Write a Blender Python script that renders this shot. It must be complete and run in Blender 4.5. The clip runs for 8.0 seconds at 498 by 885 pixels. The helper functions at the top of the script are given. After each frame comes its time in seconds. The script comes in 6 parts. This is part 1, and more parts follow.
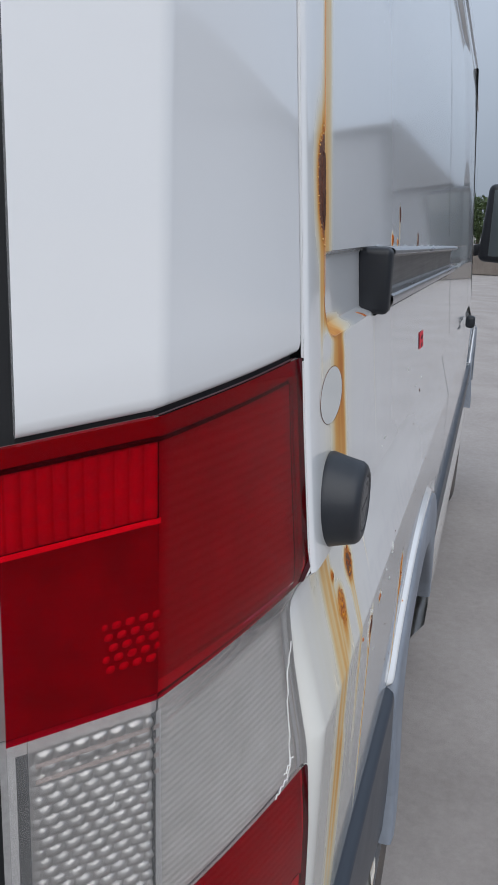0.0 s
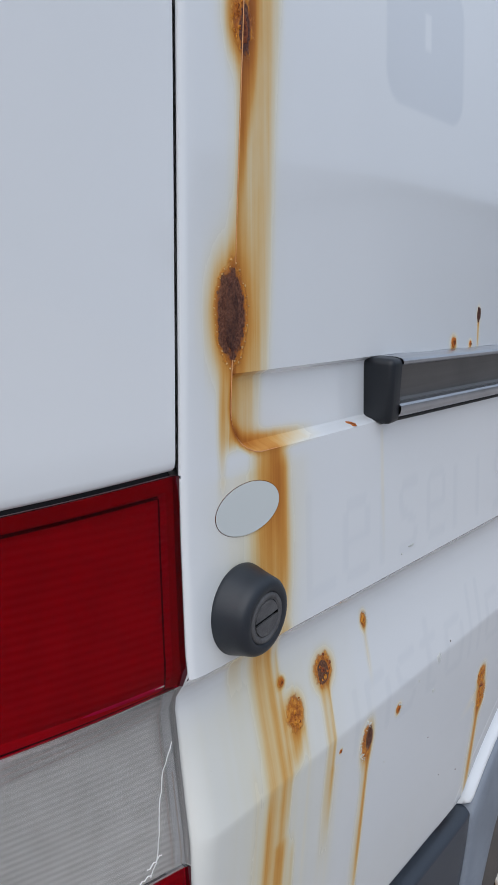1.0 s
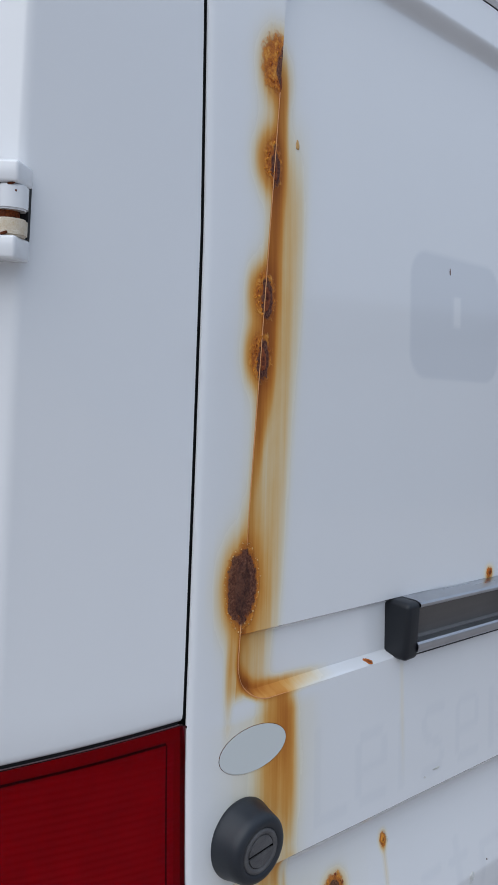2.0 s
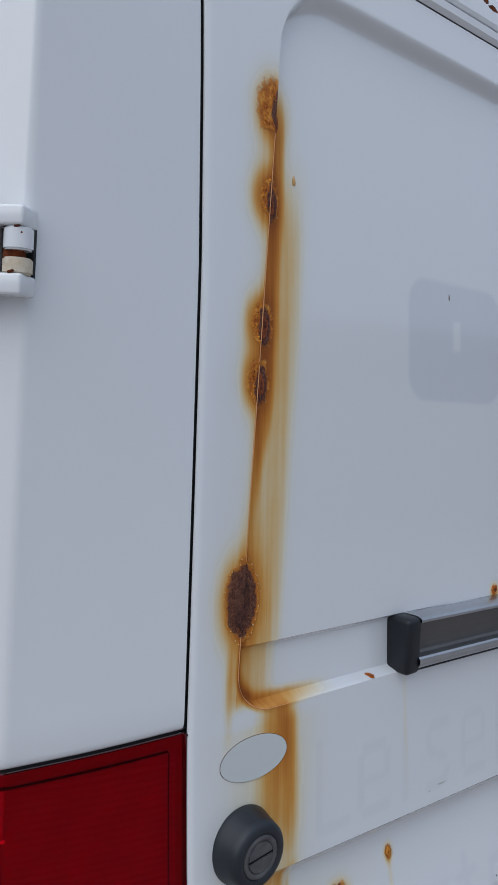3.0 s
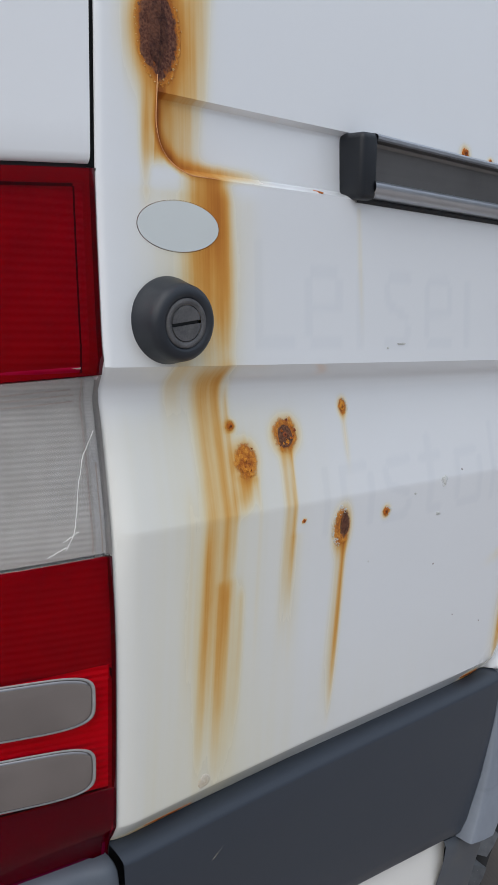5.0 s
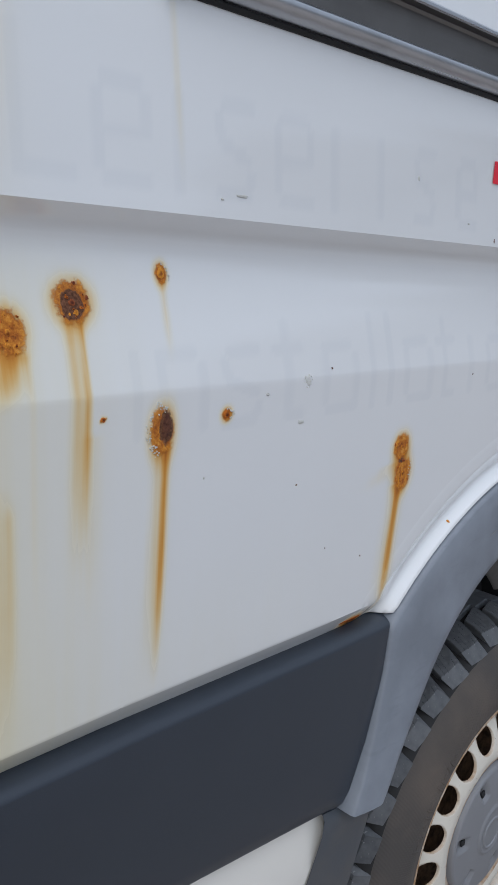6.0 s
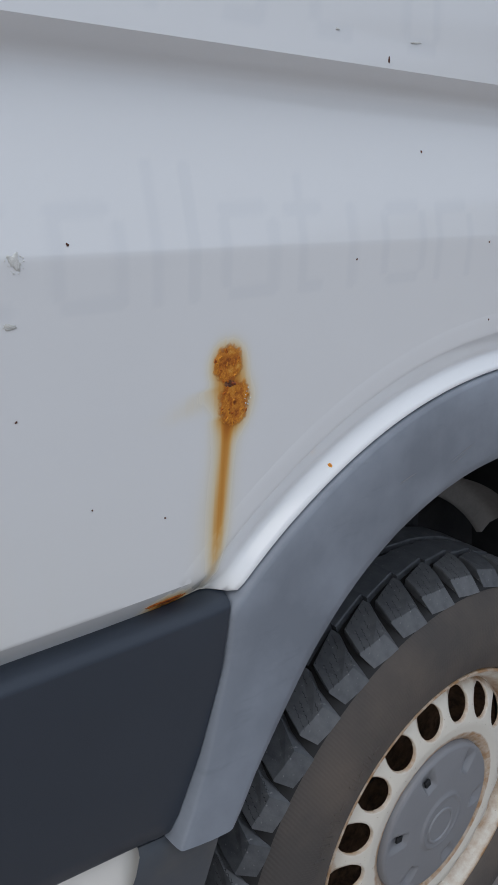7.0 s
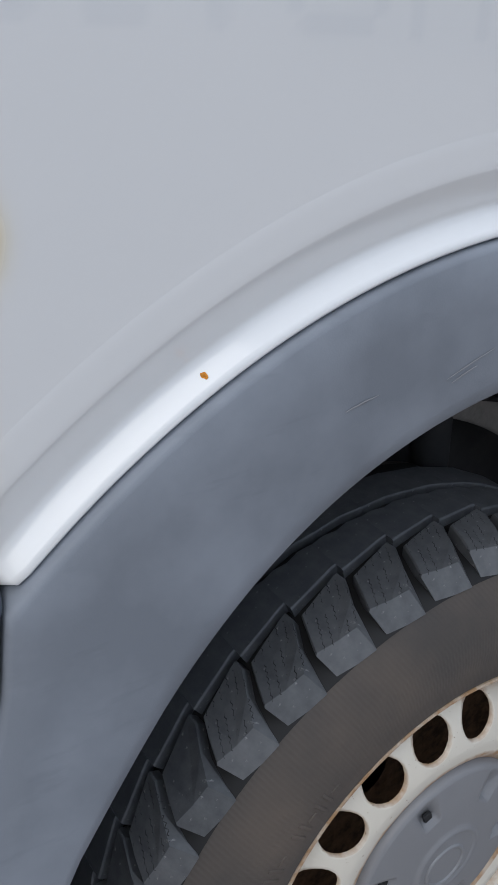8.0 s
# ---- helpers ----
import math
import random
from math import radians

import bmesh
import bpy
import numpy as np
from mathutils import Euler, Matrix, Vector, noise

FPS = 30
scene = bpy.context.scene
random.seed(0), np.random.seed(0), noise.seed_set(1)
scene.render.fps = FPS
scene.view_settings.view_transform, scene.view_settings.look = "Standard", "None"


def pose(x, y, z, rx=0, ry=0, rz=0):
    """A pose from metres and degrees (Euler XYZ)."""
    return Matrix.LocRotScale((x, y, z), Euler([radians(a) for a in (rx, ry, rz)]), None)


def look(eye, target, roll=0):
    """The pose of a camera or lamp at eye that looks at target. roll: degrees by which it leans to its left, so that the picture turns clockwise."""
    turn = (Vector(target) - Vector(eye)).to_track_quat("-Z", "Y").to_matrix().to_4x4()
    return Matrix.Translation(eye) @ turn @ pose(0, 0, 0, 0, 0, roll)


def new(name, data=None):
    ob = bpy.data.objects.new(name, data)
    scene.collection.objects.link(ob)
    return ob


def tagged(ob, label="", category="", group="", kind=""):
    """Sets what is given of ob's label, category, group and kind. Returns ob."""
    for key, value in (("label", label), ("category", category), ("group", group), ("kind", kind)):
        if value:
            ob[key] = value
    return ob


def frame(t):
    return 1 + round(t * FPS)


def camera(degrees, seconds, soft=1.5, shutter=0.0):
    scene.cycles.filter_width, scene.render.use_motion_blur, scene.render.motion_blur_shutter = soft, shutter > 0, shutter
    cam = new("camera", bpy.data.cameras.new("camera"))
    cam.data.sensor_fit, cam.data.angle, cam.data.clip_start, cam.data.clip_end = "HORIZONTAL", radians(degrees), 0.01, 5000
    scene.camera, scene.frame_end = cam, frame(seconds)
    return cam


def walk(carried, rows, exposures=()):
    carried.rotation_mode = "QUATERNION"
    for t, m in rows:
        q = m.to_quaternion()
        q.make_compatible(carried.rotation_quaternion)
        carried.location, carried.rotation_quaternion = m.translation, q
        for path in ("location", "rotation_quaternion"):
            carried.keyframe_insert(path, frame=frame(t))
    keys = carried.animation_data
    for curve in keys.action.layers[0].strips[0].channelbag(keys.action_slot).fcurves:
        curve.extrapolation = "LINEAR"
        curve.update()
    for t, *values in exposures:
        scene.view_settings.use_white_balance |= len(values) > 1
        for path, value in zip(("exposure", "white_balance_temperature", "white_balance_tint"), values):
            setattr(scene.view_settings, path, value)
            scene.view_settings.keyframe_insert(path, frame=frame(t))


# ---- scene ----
cam = camera(33.3, 8.0)
PATH = [
    (0, (-0.4948, -0.0970, 1.5272), (1.3649, 0.4300, 1.0140), 2.26),
    (0.2, (-0.4789, -0.1600, 1.5306), (1.3270, 0.5230, 1.0122), 2.86),
    (0.5, (-0.4661, -0.2520, 1.5409), (1.2612, 0.6280, 1.0457), 2.69),
    (1, (-0.4031, -0.3310, 1.5863), (1.1995, 0.7900, 1.1674), 3.04),
    (1.5, (-0.3715, -0.3610, 1.6530), (1.1077, 0.9490, 1.3424), 4.15),
    (2, (-0.4183, -0.4690, 1.7350), (0.9809, 0.9480, 1.5577), 4.20),
    (2.2, (-0.4367, -0.4840, 1.7506), (0.9482, 0.9540, 1.6330), 4.01),
    (3.3, (-0.4080, -0.5210, 1.7192), (0.9224, 0.9660, 1.5794), 3.54),
    (3.5, (-0.4002, -0.5060, 1.6833), (0.9478, 0.9620, 1.5150), 3.73),
    (4, (-0.3851, -0.4830, 1.5866), (1.0086, 0.9230, 1.2972), 4.81),
    (4.2, (-0.3648, -0.4990, 1.5291), (0.9833, 0.9460, 1.2197), 4.04),
    (5.3, (-0.3028, -0.5340, 1.3464), (1.0404, 0.8780, 0.8978), 2.44),
    (5.5, (-0.2683, -0.5280, 1.3262), (1.1013, 0.8530, 0.8602), 2.92),
    (6, (-0.1223, -0.4900, 1.2834), (1.2848, 0.8440, 0.7932), 3.00),
    (6.5, (0.0453, -0.4630, 1.2580), (1.4149, 0.8830, 0.6980), 2.22),
    (7, (0.2348, -0.4760, 1.2332), (1.4717, 0.9290, 0.5282), 1.82),
    (7.5, (0.3844, -0.4470, 1.1625), (1.4786, 0.9900, 0.3033), 1.72),
    (8, (0.5445, -0.3490, 1.1180), (1.5327, 1.1350, 0.2105), 1.08),
]
walk(cam, [(t, look(eye, target, roll)) for t, eye, target, roll in PATH],
     [(0.0, -0.10, 6450, 10), (0.5, -0.12, 6400, 10), (1.0, -0.10, 6350, 10), (1.5, -0.17, 6300, 10), (2.2, -0.34, 6150, 10), (3.5, -0.52, 6150, 10), (4.2, -0.38, 6300, 10),
      (5.3, 0.01, 6680, 10), (6.0, -0.09, 6450, 10), (6.5, -0.16, 6500, 10), (7.0, -0.26, 6530, 10), (7.5, -0.18, 6560, 10), (8.0, -0.06, 6560, 10)])

# ---- light ----
world = bpy.data.worlds.new("overcast_sky")
scene.world = world
world.use_nodes = True
wn = world.node_tree.nodes
wl = world.node_tree.links
sky = wn.new("ShaderNodeTexSky")
sky.sky_type = "NISHITA"
sky.sun_disc = False
sky.sun_elevation = radians(48)
sky.sun_rotation = radians(253)
sky.air_density, sky.dust_density, sky.ozone_density = 1.0, 4.0, 1.0
cloud_coord = wn.new("ShaderNodeTexCoord")
cloud_noise = wn.new("ShaderNodeTexNoise")
cloud_noise.inputs["Scale"].default_value = 2.2
cloud_noise.inputs["Detail"].default_value = 5.0
cloud_ramp = wn.new("ShaderNodeValToRGB")
cloud_ramp.color_ramp.elements[0].position, cloud_ramp.color_ramp.elements[0].color = 0.3, (4.45, 5.3, 6.65, 1)
cloud_ramp.color_ramp.elements[1].position, cloud_ramp.color_ramp.elements[1].color = 0.7, (6.0, 6.8, 8.0, 1)
cloud_mix = wn.new("ShaderNodeMixRGB")
cloud_mix.inputs[0].default_value = 0.88
wl.new(cloud_coord.outputs["Generated"], cloud_noise.inputs["Vector"])
wl.new(cloud_noise.outputs["Fac"], cloud_ramp.inputs[0])
wl.new(sky.outputs[0], cloud_mix.inputs[1])
wl.new(cloud_ramp.outputs[0], cloud_mix.inputs[2])
# the overcast is brighter overhead than at the horizon
rise = wn.new("ShaderNodeSeparateXYZ")
bright = wn.new("ShaderNodeMapRange")
bright.inputs["From Min"].default_value, bright.inputs["From Max"].default_value = 0.0, 1.0
bright.inputs["To Min"].default_value, bright.inputs["To Max"].default_value = 0.82, 2.36
lift = wn.new("ShaderNodeMixRGB")
lift.blend_type = "MULTIPLY"
lift.inputs[0].default_value = 1.0
wl.new(cloud_coord.outputs["Generated"], rise.inputs[0])
wl.new(rise.outputs["Z"], bright.inputs["Value"])
wl.new(cloud_mix.outputs[0], lift.inputs[1])
wl.new(bright.outputs[0], lift.inputs[2])
wl.new(lift.outputs[0], wn["Background"].inputs[0])
wn["Background"].inputs[1].default_value = 0.080
sun = new("sun", bpy.data.lights.new("sun", "SUN"))
sun.data.energy, sun.data.angle, sun.data.color = 1.6, radians(75), (1.0, 0.98, 0.95)
sun.matrix_world = look((-15, -3, 17), (0, 0, 0))


# ---- materials ----
class Nodes:
    """A short way to write node materials."""

    def __init__(self, name):
        self.mat = bpy.data.materials.new(name)
        self.mat.use_nodes = True
        self.tree = self.mat.node_tree
        self.bsdf = self.tree.nodes["Principled BSDF"]

    def add(self, kind, **values):
        node = self.tree.nodes.new(kind)
        for key, value in values.items():
            node.inputs[key.replace("_", " ")].default_value = value
        return node

    def link(self, a, b):
        self.tree.links.new(a, b)

    def set(self, **values):
        for key, value in values.items():
            self.bsdf.inputs[key.replace("_", " ")].default_value = value

    def coords(self, scale=(1, 1, 1), kind="Object"):
        tc = self.add("ShaderNodeTexCoord")
        mp = self.add("ShaderNodeMapping", Scale=scale)
        self.link(tc.outputs[kind], mp.inputs["Vector"])
        return mp.outputs[0]

    def noise(self, scale, detail=4.0, stretch=(1, 1, 1), rough=0.55, kind="Object"):
        n = self.add("ShaderNodeTexNoise", Scale=scale, Detail=detail, Roughness=rough)
        self.link(self.coords(stretch, kind), n.inputs["Vector"])
        return n.outputs["Fac"]

    def ramp(self, fac, stops, smooth=False, spline=False):
        r = self.add("ShaderNodeValToRGB")
        e = r.color_ramp.elements
        while len(e) < len(stops):
            e.new(0.5)
        for k, (pos, col) in enumerate(stops):
            e[k].position = pos
            e[k].color = (*col, 1) if not isinstance(col, (int, float)) else (col, col, col, 1)
        if smooth:
            r.color_ramp.interpolation = "EASE"
        if spline:
            r.color_ramp.interpolation = "B_SPLINE"
        self.link(fac, r.inputs[0])
        return r.outputs[0]

    def math(self, op, a, b=0.0, clamp=False):
        m = self.tree.nodes.new("ShaderNodeMath")
        m.operation, m.use_clamp = op, clamp
        for k, v in enumerate((a, b)):
            if isinstance(v, (int, float)):
                m.inputs[k].default_value = v
            else:
                self.link(v, m.inputs[k])
        return m.outputs[0]

    def mix(self, fac, a, b, mode="MIX"):
        m = self.tree.nodes.new("ShaderNodeMixRGB")
        m.blend_type = mode
        for k, v in enumerate((fac, a, b)):
            if isinstance(v, (int, float)):
                m.inputs[k].default_value = v
            elif isinstance(v, tuple):
                m.inputs[k].default_value = (*v, 1)
            else:
                self.link(v, m.inputs[k])
        return m.outputs[0]

    def attr(self, name):
        a = self.tree.nodes.new("ShaderNodeAttribute")
        a.attribute_name = name
        return a.outputs["Fac"]

    def random(self):
        return self.tree.nodes.new("ShaderNodeObjectInfo").outputs["Random"]

    def bump(self, height, strength=0.2, distance=0.001):
        b = self.add("ShaderNodeBump", Strength=strength, Distance=distance)
        self.link(height, b.inputs["Height"])
        self.link(b.outputs[0], self.bsdf.inputs["Normal"])

    def color(self, socket):
        self.link(socket, self.bsdf.inputs["Base Color"])

    def rough(self, socket):
        self.link(socket, self.bsdf.inputs["Roughness"])


def van_paint():
    """White paint with run-off rust, a yellowed film and the pale ghosts of old lettering."""
    n = Nodes("white_van_paint")
    fine = n.noise(90, 5, (1, 1, 0.5))
    runs = n.noise(1.0, 3, (190, 0, 5), 0.55)
    runs_wide = n.noise(1.0, 3, (55, 0, 1.8), 0.5)
    film = n.noise(7, 4, (1, 1, 0.4))
    rust = n.attr("rust")
    yellow = n.attr("yellow")
    ghost = n.attr("ghost")
    base = n.mix(n.math("MULTIPLY", film, 0.22), (0.80, 0.81, 0.82), (0.70, 0.72, 0.735))
    base = n.mix(n.math("MULTIPLY", ghost, 0.42), base, (0.54, 0.575, 0.63))
    yfac = n.math("MULTIPLY", yellow, n.math("ADD", n.math("MULTIPLY", runs_wide, 0.9), 0.35), True)
    base = n.mix(yfac, base, (0.74, 0.67, 0.42))
    wob = n.math("ADD", n.math("MULTIPLY", runs, 0.62), n.math("ADD", n.math("MULTIPLY", runs_wide, 0.70), n.math("MULTIPLY", fine, 0.18)))
    level = n.math("MULTIPLY", rust, n.math("ADD", wob, 0.28))
    tint = n.ramp(level, [(0.0, (0.78, 0.75, 0.64)), (0.14, (0.75, 0.63, 0.34)), (0.28, (0.73, 0.49, 0.145)), (0.46, (0.67, 0.31, 0.048)), (0.70, (0.50, 0.16, 0.020)), (1.0, (0.27, 0.075, 0.016))], spline=True)
    cover = n.ramp(level, [(0.0, 0.0), (0.04, 0.04), (0.10, 0.26), (0.18, 0.52), (0.32, 0.84), (0.48, 1.0), (1.0, 1.0)], spline=True)
    # blistered crust: ragged outline, orange rim, dark pitted heart
    grit = n.noise(520, 6, rough=0.7)
    lumps = n.noise(150, 4, rough=0.6)
    ragged = n.math("ADD", n.math("MULTIPLY", n.math("SUBTRACT", grit, 0.5), 0.55), n.math("MULTIPLY", n.math("SUBTRACT", lumps, 0.5), 0.75))
    ragged = n.math("ADD", ragged, n.math("MULTIPLY", n.math("SUBTRACT", n.noise(75, 2), 0.5), 0.55))
    crust = n.math("ADD", n.attr("crust"), ragged)
    mask = n.ramp(crust, [(0.34, 0.0), (0.64, 1.0)], True)
    heart = n.math("ADD", n.attr("heart"), ragged)
    pits = n.add("ShaderNodeTexVoronoi", Scale=430.0)
    n.link(n.coords(), pits.inputs["Vector"])
    rim_tone = n.ramp(n.math("ADD", n.math("MULTIPLY", lumps, 0.75), n.math("MULTIPLY", grit, 0.45)), [(0.40, (0.14, 0.032, 0.012)), (0.54, (0.42, 0.115, 0.017)), (0.68, (0.66, 0.25, 0.033)), (0.84, (0.78, 0.46, 0.12))])
    dark_tone = n.ramp(n.math("ADD", n.math("MULTIPLY", grit, 0.8), n.math("MULTIPLY", pits.outputs["Distance"], 0.35)), [(0.38, (0.030, 0.013, 0.014)), (0.55, (0.092, 0.034, 0.026)), (0.78, (0.21, 0.095, 0.060))])
    crust_tone = n.mix(n.ramp(heart, [(0.40, 0.0), (0.58, 1.0)], True), rim_tone, dark_tone)
    full = n.math("MAXIMUM", cover, mask)
    n.color(n.mix(n.math("MULTIPLY", mask, 0.93), n.mix(cover, base, tint), crust_tone))
    n.rough(n.math("ADD", n.math("MULTIPLY", full, 0.40), n.math("ADD", n.math("MULTIPLY", fine, 0.05), n.math("ADD", n.math("MULTIPLY", ghost, 0.05), 0.10))))
    n.set(Coat_Roughness=0.05, Specular_IOR_Level=0.5)
    # the stain takes the gloss off the paint
    n.link(n.math("MULTIPLY", n.math("SUBTRACT", 1.0, full, True), 0.8), n.bsdf.inputs["Coat Weight"])
    n.link(n.math("ADD", n.math("MULTIPLY", n.math("SUBTRACT", 1.0, full, True), 0.35), 0.15), n.bsdf.inputs["Specular IOR Level"])
    relief = n.math("MULTIPLY", mask, n.math("ADD", n.math("ADD", n.math("MULTIPLY", grit, 1.3), n.math("MULTIPLY", lumps, 1.6)), 0.5))
    n.bump(n.math("ADD", n.math("ADD", n.math("MULTIPLY", fine, 0.006), n.math("MULTIPLY", n.math("MULTIPLY", rust, fine), 0.25)), relief), 0.5, 0.0008)
    return n.mat


def plain_paint(name="clean_white_paint", col=(0.80, 0.81, 0.82)):
    n = Nodes(name)
    film = n.noise(9, 4, (1, 1, 0.5))
    fine = n.noise(80, 4)
    n.color(n.mix(n.math("MULTIPLY", film, 0.25), col, tuple(c * 0.88 for c in col)))
    n.rough(n.math("ADD", n.math("MULTIPLY", fine, 0.06), 0.10))
    n.set(Coat_Weight=0.8, Coat_Roughness=0.05)
    n.bump(fine, 0.006, 0.0006)
    return n.mat


def grey_plastic(name, col, rough=0.42, worn=0.35, gloss=0.4):
    n = Nodes(name)
    grain = n.noise(900, 2)
    blot = n.noise(9, 5)
    streak = n.noise(1.0, 4, (20, 20, 90))
    light = tuple(min(1, c * 1.5 + 0.02) for c in col)
    c = n.mix(n.math("MULTIPLY", n.ramp(blot, [(0.42, 0.0), (0.75, 1.0)]), worn), col, light)
    c = n.mix(n.math("MULTIPLY", n.ramp(streak, [(0.6, 0.0), (0.8, 1.0)]), worn * 0.4), c, tuple(x * 0.7 for x in col))
    n.color(c)
    n.rough(n.math("ADD", n.math("MULTIPLY", blot, 0.16), rough - 0.08))
    n.set(Specular_IOR_Level=gloss)
    n.bump(grain, 0.18, 0.0004)
    return n.mat


def rust_mat(name, dark, light, scale=220.0, strength=0.9, rim=0.0):
    n = Nodes(name)
    a = n.noise(scale, 6, rough=0.7)
    b = n.noise(scale * 0.25, 4)
    v = n.add("ShaderNodeTexVoronoi", Scale=scale * 1.6)
    n.link(n.coords(), v.inputs["Vector"])
    f = n.math("ADD", n.math("MULTIPLY", a, 0.65), n.math("MULTIPLY", b, 0.45))
    f = n.math("ADD", f, n.math("MULTIPLY", n.math("SUBTRACT", n.attr("share"), 0.45), rim))
    n.color(n.ramp(f, [(0.28, tuple(c * 0.45 for c in dark)), (0.45, dark), (0.64, light), (0.85, tuple(min(1, c * 1.15) for c in light))]))
    n.set(Roughness=0.85, Specular_IOR_Level=0.25)
    n.bump(n.math("ADD", a, n.math("MULTIPLY", v.outputs["Distance"], 0.6)), strength, 0.0016)
    return n.mat


def metal(name, col, rough=0.3, brushed=(3, 160, 160)):
    n = Nodes(name)
    br = n.noise(1.0, 3, brushed)
    dirt = n.noise(14, 5)
    n.color(n.mix(n.math("MULTIPLY", n.ramp(dirt, [(0.45, 0.0), (0.8, 1.0)]), 0.5), col, tuple(c * 0.55 for c in col)))
    n.rough(n.math("ADD", n.math("MULTIPLY", br, 0.22), rough - 0.08))
    n.set(Metallic=1.0)
    n.bump(br, 0.12, 0.0005)
    return n.mat


def lens(name, col, rough=0.02, transmission=0.9, ribs=0.0, rib_strength=0.2, ior=1.45):
    n = Nodes(name)
    n.set(Base_Color=(*col, 1), Roughness=rough, IOR=ior, Transmission_Weight=transmission)
    if ribs:
        w = n.add("ShaderNodeTexWave", Scale=ribs)
        w.bands_direction = "Z"
        n.link(n.coords(), w.inputs["Vector"])
        n.bump(w.outputs["Fac"], rib_strength, 0.0012)
    return n.mat


def rubber(name, col, rough=0.62, dust=0.25):
    n = Nodes(name)
    g = n.noise(260, 4)
    d = n.noise(18, 5)
    n.color(n.mix(n.math("MULTIPLY", n.ramp(d, [(0.4, 0.0), (0.75, 1.0)]), dust), col, (0.11, 0.105, 0.10)))
    n.rough(n.math("ADD", n.math("MULTIPLY", d, 0.18), rough - 0.08))
    n.bump(g, 0.2, 0.0006)
    return n.mat


def tread_rubber(name="tread_rubber", sipes=True):
    """Worn rubber; the sipes are broken zigzag cuts that slant with the block."""
    n = Nodes(name)
    dust = n.noise(70, 5)
    fine = n.noise(420, 3)
    tone = n.math("ADD", n.math("MULTIPLY", n.random(), 0.35 if sipes else 0.0), n.math("MULTIPLY", dust, 0.9))
    c = n.mix(n.ramp(tone, [(0.35, 0.0), (1.0, 1.0)]), ((0.070, 0.075, 0.083) if sipes else (0.088, 0.096, 0.108)), (0.17, 0.176, 0.184))
    scuff = n.ramp(n.noise(190, 3), [(0.66, 0.0), (0.74, 0.7)])
    c = n.mix(scuff, c, (0.33, 0.33, 0.33))
    height = n.math("MULTIPLY", n.math("ADD", dust, fine), 0.3)
    if sipes:
        sep = n.add("ShaderNodeSeparateXYZ")
        n.link(n.coords(), sep.inputs[0])
        zig = n.math("PINGPONG", n.math("MULTIPLY", sep.outputs["Y"], 420.0), 1.0)
        c0 = n.math("ADD", n.math("SUBTRACT", sep.outputs["X"], n.math("MULTIPLY", sep.outputs["Y"], 0.52)), n.math("MULTIPLY", zig, 0.0016))
        saw = n.math("PINGPONG", n.math("MULTIPLY", c0, 115.0), 0.5)
        cut = n.math("LESS_THAN", saw, 0.036)
        broken = n.ramp(n.noise(95, 2), [(0.47, 0.0), (0.53, 1.0)])
        cut = n.math("MULTIPLY", cut, broken)
        # only in the running face, and not in every block
        cut = n.math("MULTIPLY", cut, n.math("GREATER_THAN", sep.outputs["Z"], 0.0076))
        cut = n.math("MULTIPLY", cut, n.math("GREATER_THAN", n.random(), 0.33))
        c = n.mix(cut, c, (0.006, 0.006, 0.006))
        height = n.math("SUBTRACT", height, cut)
    n.color(c)
    n.set(Roughness=0.55)
    n.bump(height, 0.5, 0.0012)
    return n.mat


def sidewall_rubber():
    n = Nodes("sidewall_rubber")
    g = n.noise(300, 4)
    d = n.noise(10, 5)
    rings = n.add("ShaderNodeTexWave", Scale=70.0, Distortion=0.4)
    rings.wave_type = "RINGS"
    rings.rings_direction = "Y"
    n.link(n.coords(), rings.inputs["Vector"])
    n.color(n.mix(n.ramp(d, [(0.35, 0.0), (0.75, 0.7)]), (0.072, 0.064, 0.059), (0.155, 0.122, 0.098)))
    n.set(Roughness=0.7)
    # fine radial serration in a band of the sidewall
    sep = n.add("ShaderNodeSeparateXYZ")
    n.link(n.coords(), sep.inputs[0])
    dx, dz = n.math("SUBTRACT", sep.outputs["X"], 1.04), n.math("SUBTRACT", sep.outputs["Z"], 0.345)
    spoke = n.math("SINE", n.math("MULTIPLY", n.math("ARCTAN2", dz, dx), 520.0))
    radius = n.math("POWER", n.math("ADD", n.math("MULTIPLY", dx, dx), n.math("MULTIPLY", dz, dz)), 0.5)
    band = n.ramp(n.math("MULTIPLY", n.math("SUBTRACT", radius, 0.22), 8.0), [(0.36, 0.0), (0.40, 1.0), (0.66, 1.0), (0.70, 0.0)])
    serration = n.math("MULTIPLY", n.math("MULTIPLY", spoke, band), 0.14)
    n.bump(n.math("ADD", serration, n.math("ADD", n.math("MULTIPLY", g, 0.5), n.math("MULTIPLY", rings.outputs["Fac"], 0.35))), 0.55, 0.0010)
    return n.mat


